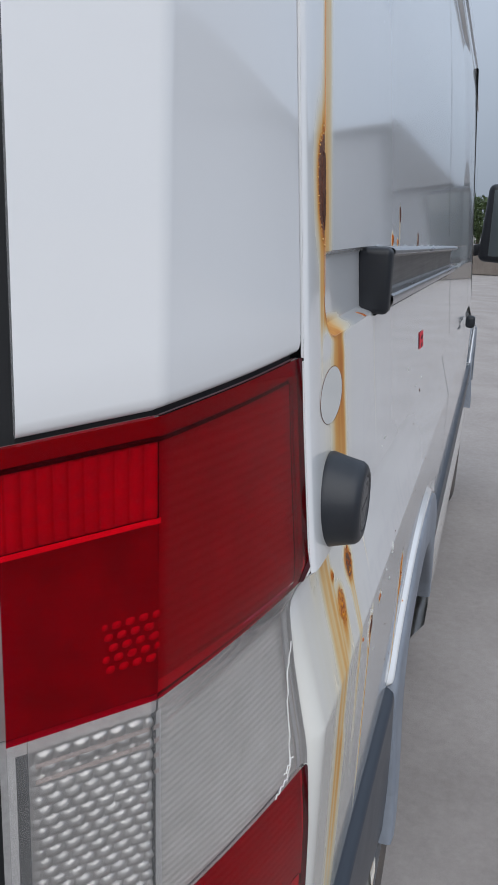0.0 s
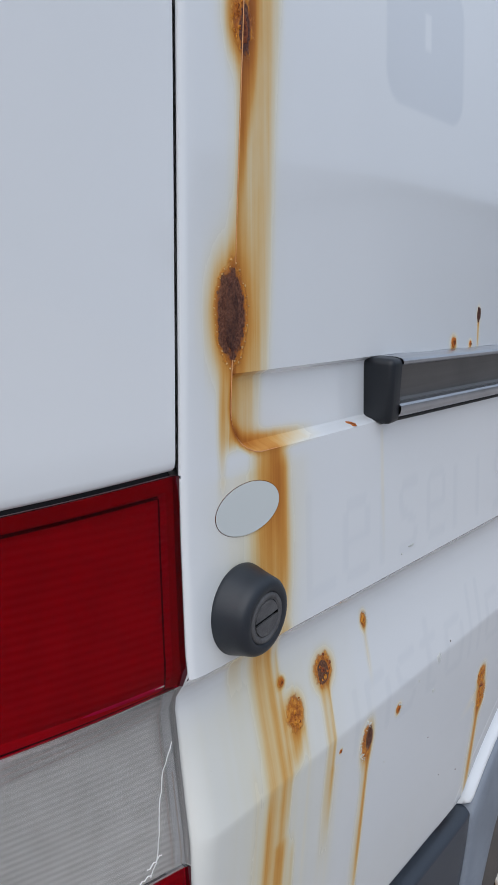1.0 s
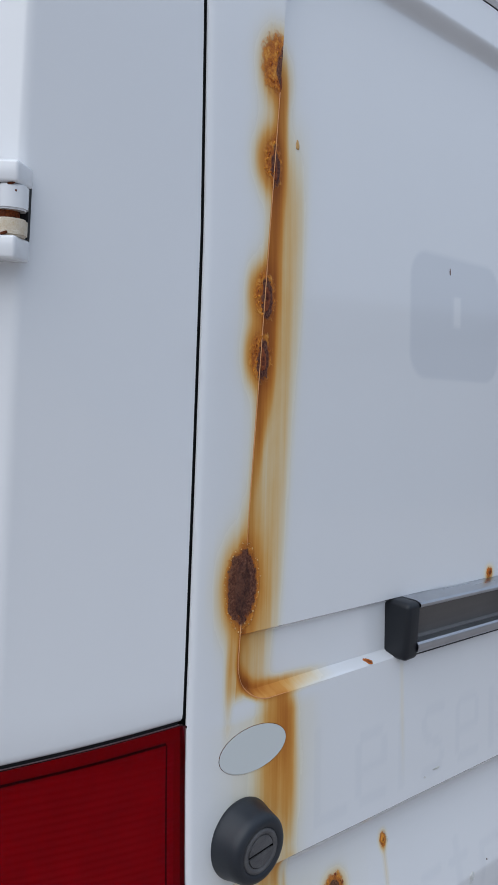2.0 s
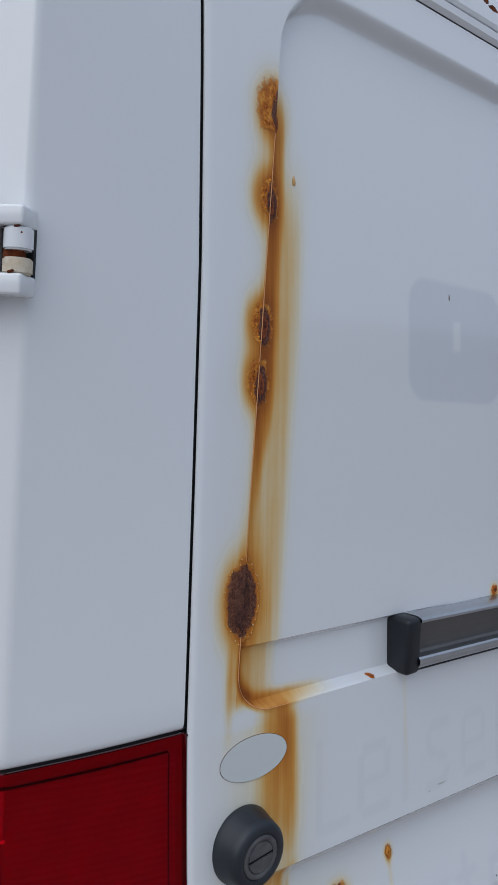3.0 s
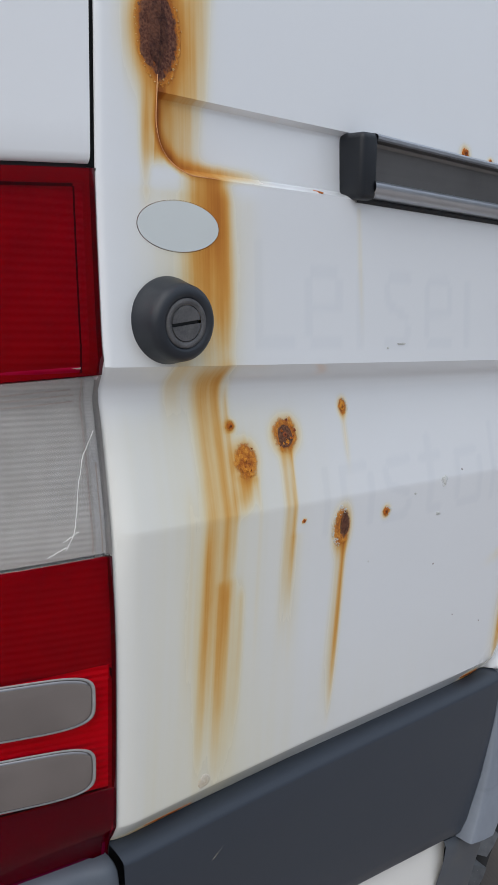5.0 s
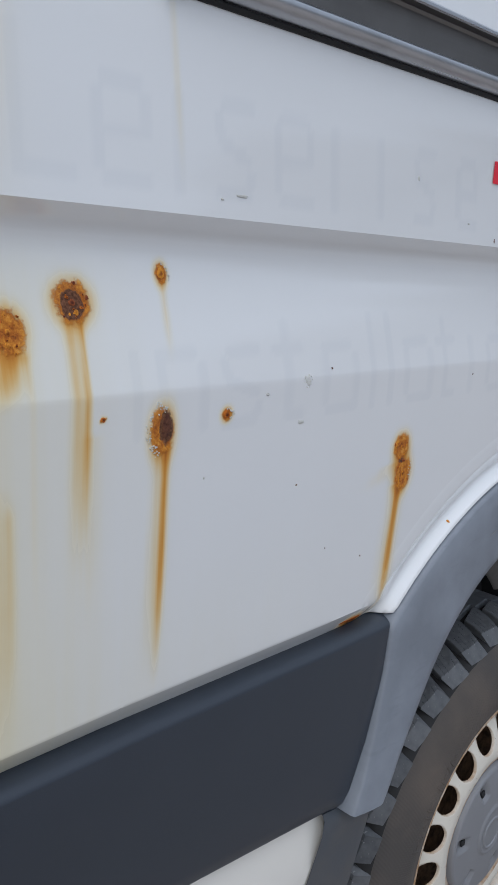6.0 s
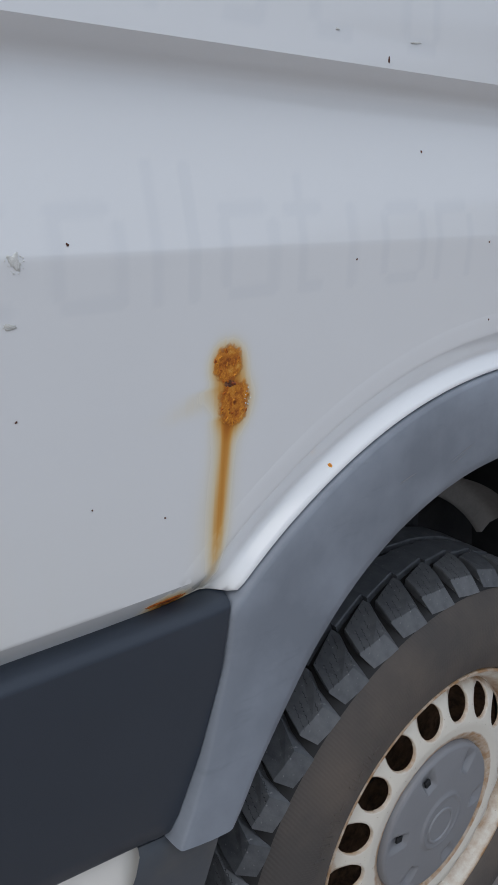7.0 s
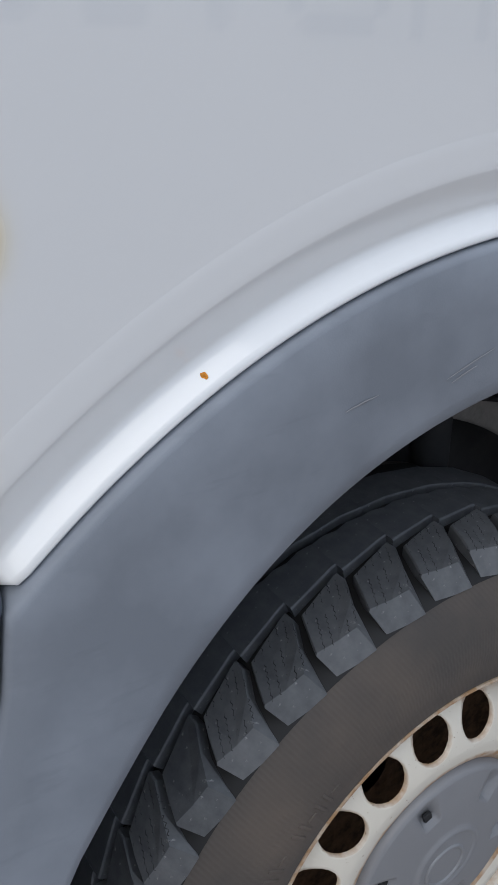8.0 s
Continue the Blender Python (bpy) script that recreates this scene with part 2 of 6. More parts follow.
def rim_paint():
    n = Nodes("cream_rim_paint")
    g = n.noise(45, 6, rough=0.7)
    big = n.noise(9, 4)
    edge = n.attr("rust")
    f = n.math("MULTIPLY", n.math("ADD", n.math("MULTIPLY", g, 1.1), n.math("MULTIPLY", big, 0.5)), edge)
    c = n.mix(n.math("MULTIPLY", big, 0.35), (0.74, 0.70, 0.62), (0.62, 0.57, 0.47))
    c = n.mix(n.ramp(f, [(0.45, 0.0), (0.85, 0.9)]), c, (0.36, 0.18, 0.06))
    speck = n.noise(260, 2)
    c = n.mix(n.ramp(speck, [(0.70, 0.0), (0.74, 0.7)]), c, (0.25, 0.15, 0.07))
    n.color(c)
    n.set(Roughness=0.42)
    n.bump(g, 0.15, 0.0006)
    return n.mat


def concrete():
    n = Nodes("concrete_paving")
    a = n.noise(1.4, 6)
    b = n.noise(30, 5, rough=0.7)
    c = n.noise(220, 3)
    f = n.math("ADD", n.math("MULTIPLY", a, 0.6), n.math("MULTIPLY", b, 0.4))
    n.color(n.ramp(f, [(0.3, (0.245, 0.217, 0.199)), (0.5, (0.318, 0.285, 0.263)), (0.7, (0.39, 0.355, 0.330))]))
    n.set(Roughness=0.88)
    n.bump(n.math("ADD", b, c), 0.5, 0.004)
    return n.mat


def rib_mat(name, c0, c1, pitch=0.006, strength=0.5, rough=0.35):
    """Moulded plastic with fine horizontal ribs."""
    n = Nodes(name)
    a = n.noise(50, 4)
    w = n.add("ShaderNodeTexWave", Scale=0.31416 / pitch)
    w.bands_direction = "Z"
    n.link(n.coords(), w.inputs["Vector"])
    n.color(n.ramp(a, [(0.3, c0), (0.7, c1)]))
    n.set(Roughness=rough)
    n.bump(w.outputs["Fac"], strength, 0.0022)
    return n.mat


def rough_mat(name, c0, c1, scale=6.0, rough=0.8, bump=0.3, dist=0.01):
    n = Nodes(name)
    a = n.noise(scale, 5)
    b = n.noise(scale * 9, 4)
    f = n.math("ADD", n.math("MULTIPLY", a, 0.6), n.math("MULTIPLY", b, 0.4))
    n.color(n.ramp(f, [(0.3, c0), (0.7, c1)]))
    n.set(Roughness=rough)
    n.bump(b, bump, dist)
    return n.mat


PAINT = van_paint()
CLEAN = plain_paint()
SILL_PAINT = plain_paint("sill_paint", (0.80, 0.775, 0.72))
CREAM = plain_paint("cover_paint", (0.66, 0.69, 0.67))
TRIM_DARK = grey_plastic("dark_trim_plastic", (0.029, 0.037, 0.051), 0.38, 0.10, 0.45)
TRIM_GREY = grey_plastic("faded_arch_plastic", (0.195, 0.216, 0.250), 0.46, 0.80, 0.28)
BUMPER_GREY = grey_plastic("bumper_plastic", (0.085, 0.098, 0.118), 0.45, 0.35)
BLACK = grey_plastic("black_plastic", (0.010, 0.012, 0.016), 0.42, 0.04)
CAP_GREY = grey_plastic("hub_cap_plastic", (0.22, 0.225, 0.24), 0.42, 0.25)
GAP = rubber("black_seal", (0.008, 0.009, 0.011), 0.7, 0.05)
STOP_RUBBER = rubber("stop_rubber", (0.009, 0.013, 0.020), 0.42, 0.16)
SCREW = rough_mat("dull_plug", (0.045, 0.046, 0.050), (0.13, 0.125, 0.125), 90, 0.5, 0.5, 0.001)
ALU = metal("brushed_aluminium", (0.50, 0.51, 0.535), 0.28, (2, 200, 200))
CHANNEL = metal("stained_aluminium", (0.19, 0.182, 0.176), 0.42, (4, 260, 260))
RED_LENS = lens("red_lens", (0.79, 0.0, 0.022), 0.02, 1.0, 0.0, 0.0, 1.20)
RED_DEEP = lens("deep_red_lens", (0.40, 0.0, 0.03), 0.04, 0.95, 0.0, 0.0, 1.25)
CLEAR_LENS = lens("clear_lens", (0.95, 0.945, 0.94), 0.03, 0.96, 0.0, 0.0, 1.3)
LAMP_BACK = rough_mat("lamp_backing", (0.62, 0.61, 0.60), (0.80, 0.79, 0.78), 40, 0.4, 0.3, 0.001)
RUST_DARK = rust_mat("pitted_rust", (0.062, 0.024, 0.018), (0.15, 0.060, 0.036), 260)
RUST_CORE = rust_mat("dark_rust_core", (0.125, 0.034, 0.020), (0.31, 0.085, 0.032), 330, 0.9, 0.4)
RUST_BROWN = rust_mat("blistered_rust", (0.19, 0.045, 0.012), (0.50, 0.140, 0.020), 300, 0.9, 0.45)
RUST_ORANGE = rust_mat("crusted_rust", (0.28, 0.075, 0.013), (0.70, 0.28, 0.036), 150, 0.6, 0.25)
FLAKE_RUSTY = rough_mat("rust_stained_paint", (0.60, 0.28, 0.06), (0.80, 0.56, 0.24), 300, 0.6, 0.6, 0.001)
FOLD_GLINT = rough_mat("stained_fold_glint", (0.62, 0.25, 0.08), (0.80, 0.41, 0.17), 120, 0.4, 0.4, 0.0006)
FLAKE = rough_mat("lifted_paint", (0.55, 0.42, 0.24), (0.78, 0.74, 0.66), 120, 0.55, 0.6, 0.001)
CHIP = rough_mat("bare_primer", (0.42, 0.42, 0.40), (0.74, 0.74, 0.70), 160, 0.7, 0.6, 0.001)
TREAD = tread_rubber()
TREAD_RIB = tread_rubber("rib_rubber", False)
SIDEWALL = sidewall_rubber()
RIM = rim_paint()
STICKER_RED = rough_mat("red_sticker_film", (0.74, 0.006, 0.030), (0.78, 0.010, 0.036), 40, 0.55, 0.05, 0.0005)
INK = rough_mat("black_ink", (0.02, 0.01, 0.015), (0.03, 0.012, 0.018), 60, 0.5, 0.05, 0.0005)
CONCRETE = concrete()
HOLLOW = rubber("wheelhouse_lining", (0.012, 0.013, 0.016), 0.8, 0.3)
LINER = rough_mat("liner_grey", (0.17, 0.16, 0.15), (0.25, 0.235, 0.22), 14, 0.8, 0.4, 0.002)
DRUM = rust_mat("rusty_drum", (0.05, 0.030, 0.018), (0.13, 0.075, 0.045), 60)
GLASS = lens("tinted_glass", (0.10, 0.12, 0.13), 0.02, 0.3)


# ---- mesh helpers ----
def mesh_object(name, verts, faces, material, parent=None, label="", smooth=True, attrs=None):
    me = bpy.data.meshes.new(name)
    me.from_pydata([tuple(map(float, v)) for v in verts], [], [tuple(map(int, f)) for f in faces])
    me.validate()
    if smooth:
        me.polygons.foreach_set("use_smooth", [True] * len(me.polygons))
    for key, values in (attrs or {}).items():
        layer = me.attributes.new(key, "FLOAT", "POINT")
        layer.data.foreach_set("value", np.asarray(values, dtype=np.float32).ravel())
    me.materials.append(material)
    ob = new(name, me)
    ob.parent = parent
    if label:
        tagged(ob, label)
    return ob


def part(name, bm, material, parent, label="", smooth=True):
    me = bpy.data.meshes.new(name)
    bmesh.ops.recalc_face_normals(bm, faces=bm.faces)
    bm.to_mesh(me)
    bm.free()
    if smooth:
        me.polygons.foreach_set("use_smooth", [True] * len(me.polygons))
        me.set_sharp_from_angle(angle=radians(38))
    me.materials.append(material)
    ob = new(name, me)
    ob.parent = parent
    if label:
        tagged(ob, label)
    return ob


def sharpen(ob, degrees=35):
    ob.data.set_sharp_from_angle(angle=radians(degrees))
    return ob


def grid(points, close_u=False, close_v=False):
    """Verts and faces of a sheet of points[u][v]."""
    p = np.asarray(points, dtype=float)
    nu, nv = p.shape[:2]
    faces = []
    for i in range(nu if close_u else nu - 1):
        for j in range(nv if close_v else nv - 1):
            a, b = i * nv + j, ((i + 1) % nu) * nv + j
            c, d = ((i + 1) % nu) * nv + (j + 1) % nv, i * nv + (j + 1) % nv
            faces.append((a, b, c, d))
    return p.reshape(-1, 3), faces


def flip(faces):
    return [tuple(reversed(f)) for f in faces]


def ribbon(a, b, section, base):
    """A moulding between two curves in the side's plane; section: rows of share from a to b and depth behind base (outwards is minus)."""
    a, b = np.asarray(a, float), np.asarray(b, float)
    rows = []
    for share, dy in section:
        q = a + (b - a) * share
        rows.append(np.c_[q[:, 0], np.full(len(q), 0.0) + base + dy, q[:, 1]])
    return grid(np.stack(rows, axis=1))


def resample(pts, n):
    p = np.asarray(pts, float)
    d = np.r_[0, np.cumsum(np.hypot(*np.diff(p, axis=0).T))]
    s = np.linspace(0, d[-1], n)
    return np.c_[np.interp(s, d, p[:, 0]), np.interp(s, d, p[:, 1])]


def box(bm, size, at=(0, 0, 0), turn=None, bevel=0.0, segments=2):
    geo = bmesh.ops.create_cube(bm, size=1.0)
    vs = geo["verts"]
    bmesh.ops.scale(bm, vec=size, verts=vs)
    if bevel:
        es = list({e for v in vs for e in v.link_edges})
        out = bmesh.ops.bevel(bm, geom=es, offset=bevel, segments=segments, profile=0.5, affect="EDGES")
        vs = list({v for f in out["faces"] for v in f.verts} | {v for v in vs if v.is_valid})
        vs = [v for v in vs if v.is_valid]
    m = Matrix.Translation(at) @ (turn or Matrix.Identity(4))
    bmesh.ops.transform(bm, matrix=m, verts=vs)
    return vs


def revolve(profile, n, centre, start=0.0, sweep=360.0):
    """Turn (radius, y) rows about the axle through centre (x, z)."""
    full = sweep >= 360
    pts = []
    for k in range(n if full else n + 1):
        a = radians(start + sweep * k / n)
        pts.append([(centre[0] + r * math.cos(a), y, centre[1] + r * math.sin(a)) for r, y in profile])
    return grid(pts, close_u=full)


def smooth01(t):
    t = np.clip(t, 0, 1)
    return t * t * (3 - 2 * t)


# ---- the van's side: its shape ----
WHEEL = (1.04, 0.345)
AXLES = (1.04, 4.29)


def crease_z(x):
    return 1.302 - 0.027 * np.clip(x, -0.2, 2.4)


def bottom_z(x):
    return np.interp(x, [0.0, 0.13, 0.26, 0.43, 0.53, 0.63], [0.8855, 0.8850, 0.8825, 0.8755, 0.8715, 0.8690])


def edge_x(z):
    """Where the side sheet ends at the rear corner."""
    return np.interp(z, [0.86, 0.90, 0.95, 1.0, 1.05, 1.095, 1.14, 1.17, 1.20, 1.23, 1.26, 1.28, 1.30, 1.34, 1.45, 1.655, 1.84, 2.07, 2.4],
                     [0.0260, 0.0250, 0.0235, 0.0222, 0.0213, 0.0197, 0.0180, 0.0182, 0.0188, 0.0188, 0.0175, 0.0150, 0.0128, 0.0122, 0.0115, 0.0165, 0.0205, 0.0195, 0.018])


def seam_x(z):
    """The rusted fold along the edge of the pressed-in field."""
    return 0.066 + 0.0735 * (z - 1.516)


def arch_outer(dx):
    return 1.0095 - 1.46 * np.abs(dx) ** 2.6


def arch_inner(dx):
    return 0.902 - 2.05 * np.abs(dx) ** 2.45


def flare(z):
    """How far the plastic mouldings stand out further towards their feet."""
    return 0.016 * smooth01((0.875 - np.asarray(z, float)) / 0.23)


def rail_fall(x):
    """How far the rail and the rim below it sink towards the front."""
    return 0.016 * np.clip(np.asarray(x, float) - 0.28, 0, 2.0)


def field_depth(x, z):
    """Distance inwards from the rim of the pressed-in field, which has rounded corners."""
    u, v, w = x - seam_x(z), z + rail_fall(x) - 1.4495, 2.122 - z
    def inside(r, p, q):
        corner = r - np.hypot(np.clip(r - p, 0, None), np.clip(r - q, 0, None))
        return np.where((p < r) & (q < r), corner, np.minimum(p, q))
    return np.minimum(inside(0.040, u, v), inside(0.072, u, w))


def side_y(x, z, arch=True):
    x, z = np.asarray(x, float), np.asarray(z, float)
    s = z - crease_z(x)
    upper = np.interp(s, [0.0, 0.02, 0.10, 0.145, 0.45, 0.70, 0.83, 0.90], [-0.0035, -0.001, 0.0065, 0.010, 0.0325, 0.051, 0.0625, 0.072])
    lower = np.interp(s, [-0.46, -0.41, -0.36, -0.30, -0.24, -0.19, -0.150, -0.1325, -0.1300, -0.100, -0.070, -0.045, -0.034, -0.030],
                      [-0.0065, -0.0080, -0.0095, -0.0107, -0.0116, -0.0121, -0.0124, -0.0126, -0.0121, -0.0042, 0.0040, 0.0104, 0.0128, 0.0134])
    under = np.interp(s, [-0.030, -0.024, -0.0185, -0.014, -0.010, -0.005, 0.0], [0.0134, 0.0137, 0.0130, 0.0108, 0.0074, 0.0022, -0.0035])
    y = np.where(s >= 0, upper, np.where(s > -0.030, under, lower))
    # pressed-in field with the door rail, its ledge and its upper sheet
    u, v, w = x - seam_x(z), z - 1.4495, 2.122 - z
    zf = z + rail_fall(x)
    d = field_depth(x, z)
    width = 0.0045 + 0.0006 * smooth01((u - v + 0.012) / 0.03) * (z < 1.6) + 0.0125 * smooth01((u - w + 0.06) / 0.10) * (z > 1.9)
    deep = np.where(zf < 1.5045, 0.0120, np.where(zf < 1.509, 0.0120 - 0.0070 * (zf - 1.5045) / 0.0045, 0.0050 + 0.009 * smooth01((z - 1.75) / 0.35)))
    field = smooth01(d / width) * smooth01((2.82 - x) / 0.45)
    y = y + deep * field
    # rounded rear corner
    e = x - edge_x(z)
    turn = np.interp(z, [0.88, 1.0, 1.1, 1.14, 1.17, 1.20, 1.23, 1.26, 1.28, 1.34, 1.5], [0.0045, 0.0045, 0.006, 0.0085, 0.0115, 0.0100, 0.0075, 0.0038, 0.0018, 0.0015, 0.001])
    y = y + turn * np.clip(1 - e / 0.026, 0, 1) ** 2.6 + 0.002 * np.clip(1 - e / 0.005, 0, 1) ** 2
    # wheel-arch lips: a shallow groove, then a flare
    for ax in AXLES if arch else ():
        dx = np.clip(x - ax, -0.49, 0.49)
        steep = np.hypot(1, 3.64 * np.abs(dx) ** 1.6)
        k = (z - arch_outer(dx)) / steep
        k = np.where(np.abs(x - ax) < 0.49, k, 1.0)
        k = np.where(z < 1.1, k, 1.0)
        t = np.clip((0.038 - k) / 0.0245, 0, 1)
        low_end = 0.45 + 0.55 * smooth01((z - 0.8725) / 0.045)
        y = y + 0.0108 * low_end * (t - 0.10 * t ** 3) - 0.0172 * (0.5 + 0.5 * low_end) * np.clip((0.0142 - k) / 0.0142, 0, 1) ** 1.08
    # turned-in lower edge
    b = z - bottom_z(x)
    y = y + 0.0125 * np.clip(1 - b / 0.0205, 0, 1) * smooth01((0.640 - x) / 0.03)
    return y


# ---- where the rust has run ----
SEAM_PATCHES = [(1.988, 0.018, 0.026), (1.911, 0.016, 0.023), (1.798, 0.014, 0.022), (1.746, 0.014, 0.022), (1.551, 0.020, 0.036)]
SPOTS = [(0.160, 1.2120, 0.0125, 0.015), (0.213, 1.2295, 0.0150, 0.0145), (0.147, 1.2430, 0.005, 0.004), (0.297, 1.2490, 0.0055, 0.0075),
         (0.284, 1.131, 0.011, 0.019), (0.353, 1.136, 0.0055, 0.0055), (0.228, 1.147, 0.0022, 0.0022), (0.620, 1.068, 0.013, 0.014),
         (0.627, 1.037, 0.0145, 0.0175)]
RAIL_SPOTS = [(0.485, 1.5135, 0.010, 0.009), (0.536, 1.510, 0.006, 0.005), (0.560, 1.5425, 0.006, 0.010), (0.800, 1.509, 0.007, 0.011)]
RUNS = [  # x at the top, x at the foot, top, foot, half width, strength
    (0.160, 0.151, 1.203, 1.155, 0.013, 0.34), (0.209, 0.204, 1.222, 1.00, 0.0085, 0.22), (0.218, 0.212, 1.222, 1.04, 0.0035, 0.30),
    (0.222, 0.216, 1.14, 0.93, 0.011, 0.10), (0.2885, 0.284, 1.125, 0.880, 0.0042, 0.36), (0.284, 0.277, 1.12, 0.870, 0.012, 0.17),
    (0.622, 0.608, 1.03, 0.830, 0.0060, 0.32), (0.620, 0.604, 1.03, 0.830, 0.020, 0.20), (0.297, 0.297, 1.247, 1.17, 0.0050, 0.16),
    (0.302, 0.310, 1.445, 1.28, 0.005, 0.12), (0.486, 0.485, 1.514, 1.490, 0.008, 0.30), (0.560, 0.559, 1.538, 1.488, 0.004, 0.42), (0.536, 0.536, 1.512, 1.492, 0.005, 0.25), (0.800, 0.799, 1.505, 1.480, 0.005, 0.36), (0.609, 0.560, 1.055, 1.020, 0.028, 0.12),
    (0.117, 0.117, 1.455, 1.240, 0.0230, 0.34, 0.01), (0.100, 0.101, 1.455, 1.29, 0.015, 0.20, 0.01), (0.131, 0.133, 1.45, 1.26, 0.010, 0.20, 0.02),
    (0.122, 0.122, 1.455, 1.36, 0.013, 0.20, 0.01), (0.158, 0.158, 1.45, 1.30, 0.020, 0.07, 0.02),
    (0.056, 0.052, 1.530, 1.400, 0.0055, 0.30, 0.05), (0.070, 0.066, 1.44, 1.28, 0.030, 0.09), (0.083, 0.084, 1.325, 1.22, 0.012, 0.16),
    (0.126, 0.117, 1.31, 0.84, 0.0220, 0.17, 0.03), (0.117, 0.108, 1.30, 0.86, 0.0075, 0.15, 0.03), (0.135, 0.128, 1.31, 0.94, 0.0060, 0.17, 0.03),
    (0.145, 0.138, 1.29, 1.06, 0.0035, 0.24, 0.03),
    (0.134, 0.131, 1.112, 0.830, 0.0095, 0.11, 0.022), (0.126, 0.125, 1.110, 0.900, 0.004, 0.11), (0.152, 0.152, 1.105, 0.90, 0.007, 0.10, 0.02),
    (0.110, 0.109, 1.18, 0.86, 0.006, 0.13, 0.05), (0.171, 0.171, 1.20, 0.93, 0.005, 0.11), (0.092, 0.091, 1.22, 0.87, 0.010, 0.08, 0.05),
    (0.116, 0.118, 1.455, 1.20, 0.034, 0.11, 0.01), (0.118, 0.120, 1.31, 0.74, 0.034, 0.10, 0.03), (0.140, 0.142, 1.113, 0.76, 0.019, 0.07, 0.010),
    (0.206, 0.203, 1.21, 0.86, 0.013, 0.05), (0.284, 0.279, 1.12, 0.83, 0.011, 0.05)]


def rust_field(x, z):
    r = np.zeros_like(x)
    sx = seam_x(z)
    # the long run beside the fold
    o = x - sx
    d = field_depth(x, z)
    along = smooth01((2.00 - z) / 0.05) * smooth01((z - 1.448) / 0.02)
    strong = smooth01((z - 1.60) / 0.13)
    r += along * (o >= 0) * ((0.16 + 0.24 * strong) * smooth01((0.016 + 0.012 * strong - o) / 0.014) + 0.30 * smooth01((0.066 - o) / 0.030) * smooth01((1.99 - z) / 0.14))
    r += along * (o < 0) * (0.16 * np.exp(-(o / 0.004) ** 2) + 0.10 * np.exp(-(o / 0.013) ** 2))
    # less rust on the rim leaves the fold's painted highlight line
    rim = (x < 0.30) * smooth01((2.01 - z) / 0.03)
    r -= rim * 0.12 * np.exp(-((d - 0.001) / 0.0022) ** 2) * np.clip(1 - (x - 0.10) / 0.08, 0, 1)
    # foot of the fold and the ledge
    r += 0.80 * np.exp(-((d - 0.005) / 0.007) ** 2) * smooth01((1.52 - z) / 0.03) * np.clip(1 - (x - 0.075) / 0.13, 0, 1) * smooth01((d + 0.0055) / 0.0055)
    for zc, rx, rz in SEAM_PATCHES:
        q = np.hypot((x - seam_x(zc) + 0.002) / (rx * 1.60), (z - zc) / (rz * 1.45))
        r += 0.34 * np.exp(-q ** 2) + 0.36 * np.exp(-(q * 1.35) ** 3)
    for x0, z0, rx, rz in SPOTS:
        q = np.hypot((x - x0) / (rx * 1.22), (z - z0) / (rz * 1.22))
        r += 0.46 * np.exp(-q ** 2.6) + 0.08 * np.exp(-(q / 1.35) ** 2)
    for x0, z0, rx, rz in RAIL_SPOTS:
        q = np.hypot((x - x0) / rx, (z - z0) / rz)
        r += 0.42 * np.exp(-q ** 2.2)
    for xa, xb, top, foot, half, amp, *soft in RUNS:
        t = np.clip((top - z) / (top - foot), 0, 1)
        centre = xa + (xb - xa) * t
        body = np.exp(-((x - centre) / (half * (0.75 + 0.45 * t))) ** 2)
        r += amp * body * smooth01((top - z) / (soft[0] if soft else 0.006)) * (1 - smooth01((t - 0.35) / 0.65))
    # rust creeping out of the lower edge
    b = z - bottom_z(x)
    r += 0.75 * np.exp(-((x - 0.572) / 0.019) ** 2) * np.exp(-(b / 0.011) ** 2)
    r += 0.34 * np.exp(-((x - 0.055) / 0.035) ** 2) * np.exp(-(b / 0.006) ** 2)
    return np.clip(r, 0, None)


def crust_field(x, z):
    """Blistered crust and its dark heart: 1 in the middle, 0 well outside."""
    crust, heart = np.zeros_like(x), np.zeros_like(x)
    def dome(x0, z0, rx, rz, p=2.0):
        q = np.hypot((x - x0) / rx, (z - z0) / rz)
        return np.clip(1.05 - 0.55 * q ** p, 0, 1)
    for k, (zc, rx, rz) in enumerate(SEAM_PATCHES):
        xc = float(seam_x(zc))
        if k == 4:
            crust = np.maximum(crust, dome(xc + 0.001, zc, 0.0225, 0.037, 3.0))
            heart = np.maximum(heart, dome(xc + 0.0005, zc, 0.0195, 0.033, 3.0))
        elif k == 0:
            crust = np.maximum(crust, dome(xc - 0.006, zc + 0.004, 0.0170, 0.026))
            heart = np.maximum(heart, dome(xc + 0.004, zc + 0.001, 0.0090, 0.019))
        else:
            crust = np.maximum(crust, dome(xc + 0.003, zc, 0.0150, 0.021))
            heart = np.maximum(heart, dome(xc + 0.0055, zc - 0.003, 0.0100, 0.018))
    for k, (x0, z0, rx, rz) in enumerate(SPOTS):
        crust = np.maximum(crust, dome(x0, z0, rx * 1.02, rz * 1.02))
        if k in (1, 4):
            heart = np.maximum(heart, dome(x0 + (0.004 if k == 4 else 0), z0 + (0.003 if k == 4 else -0.002), rx * 0.62, rz * 0.74))
    heart = np.maximum(heart, dome(0.6225, 1.0530, 0.0058, 0.0030))
    return crust, heart


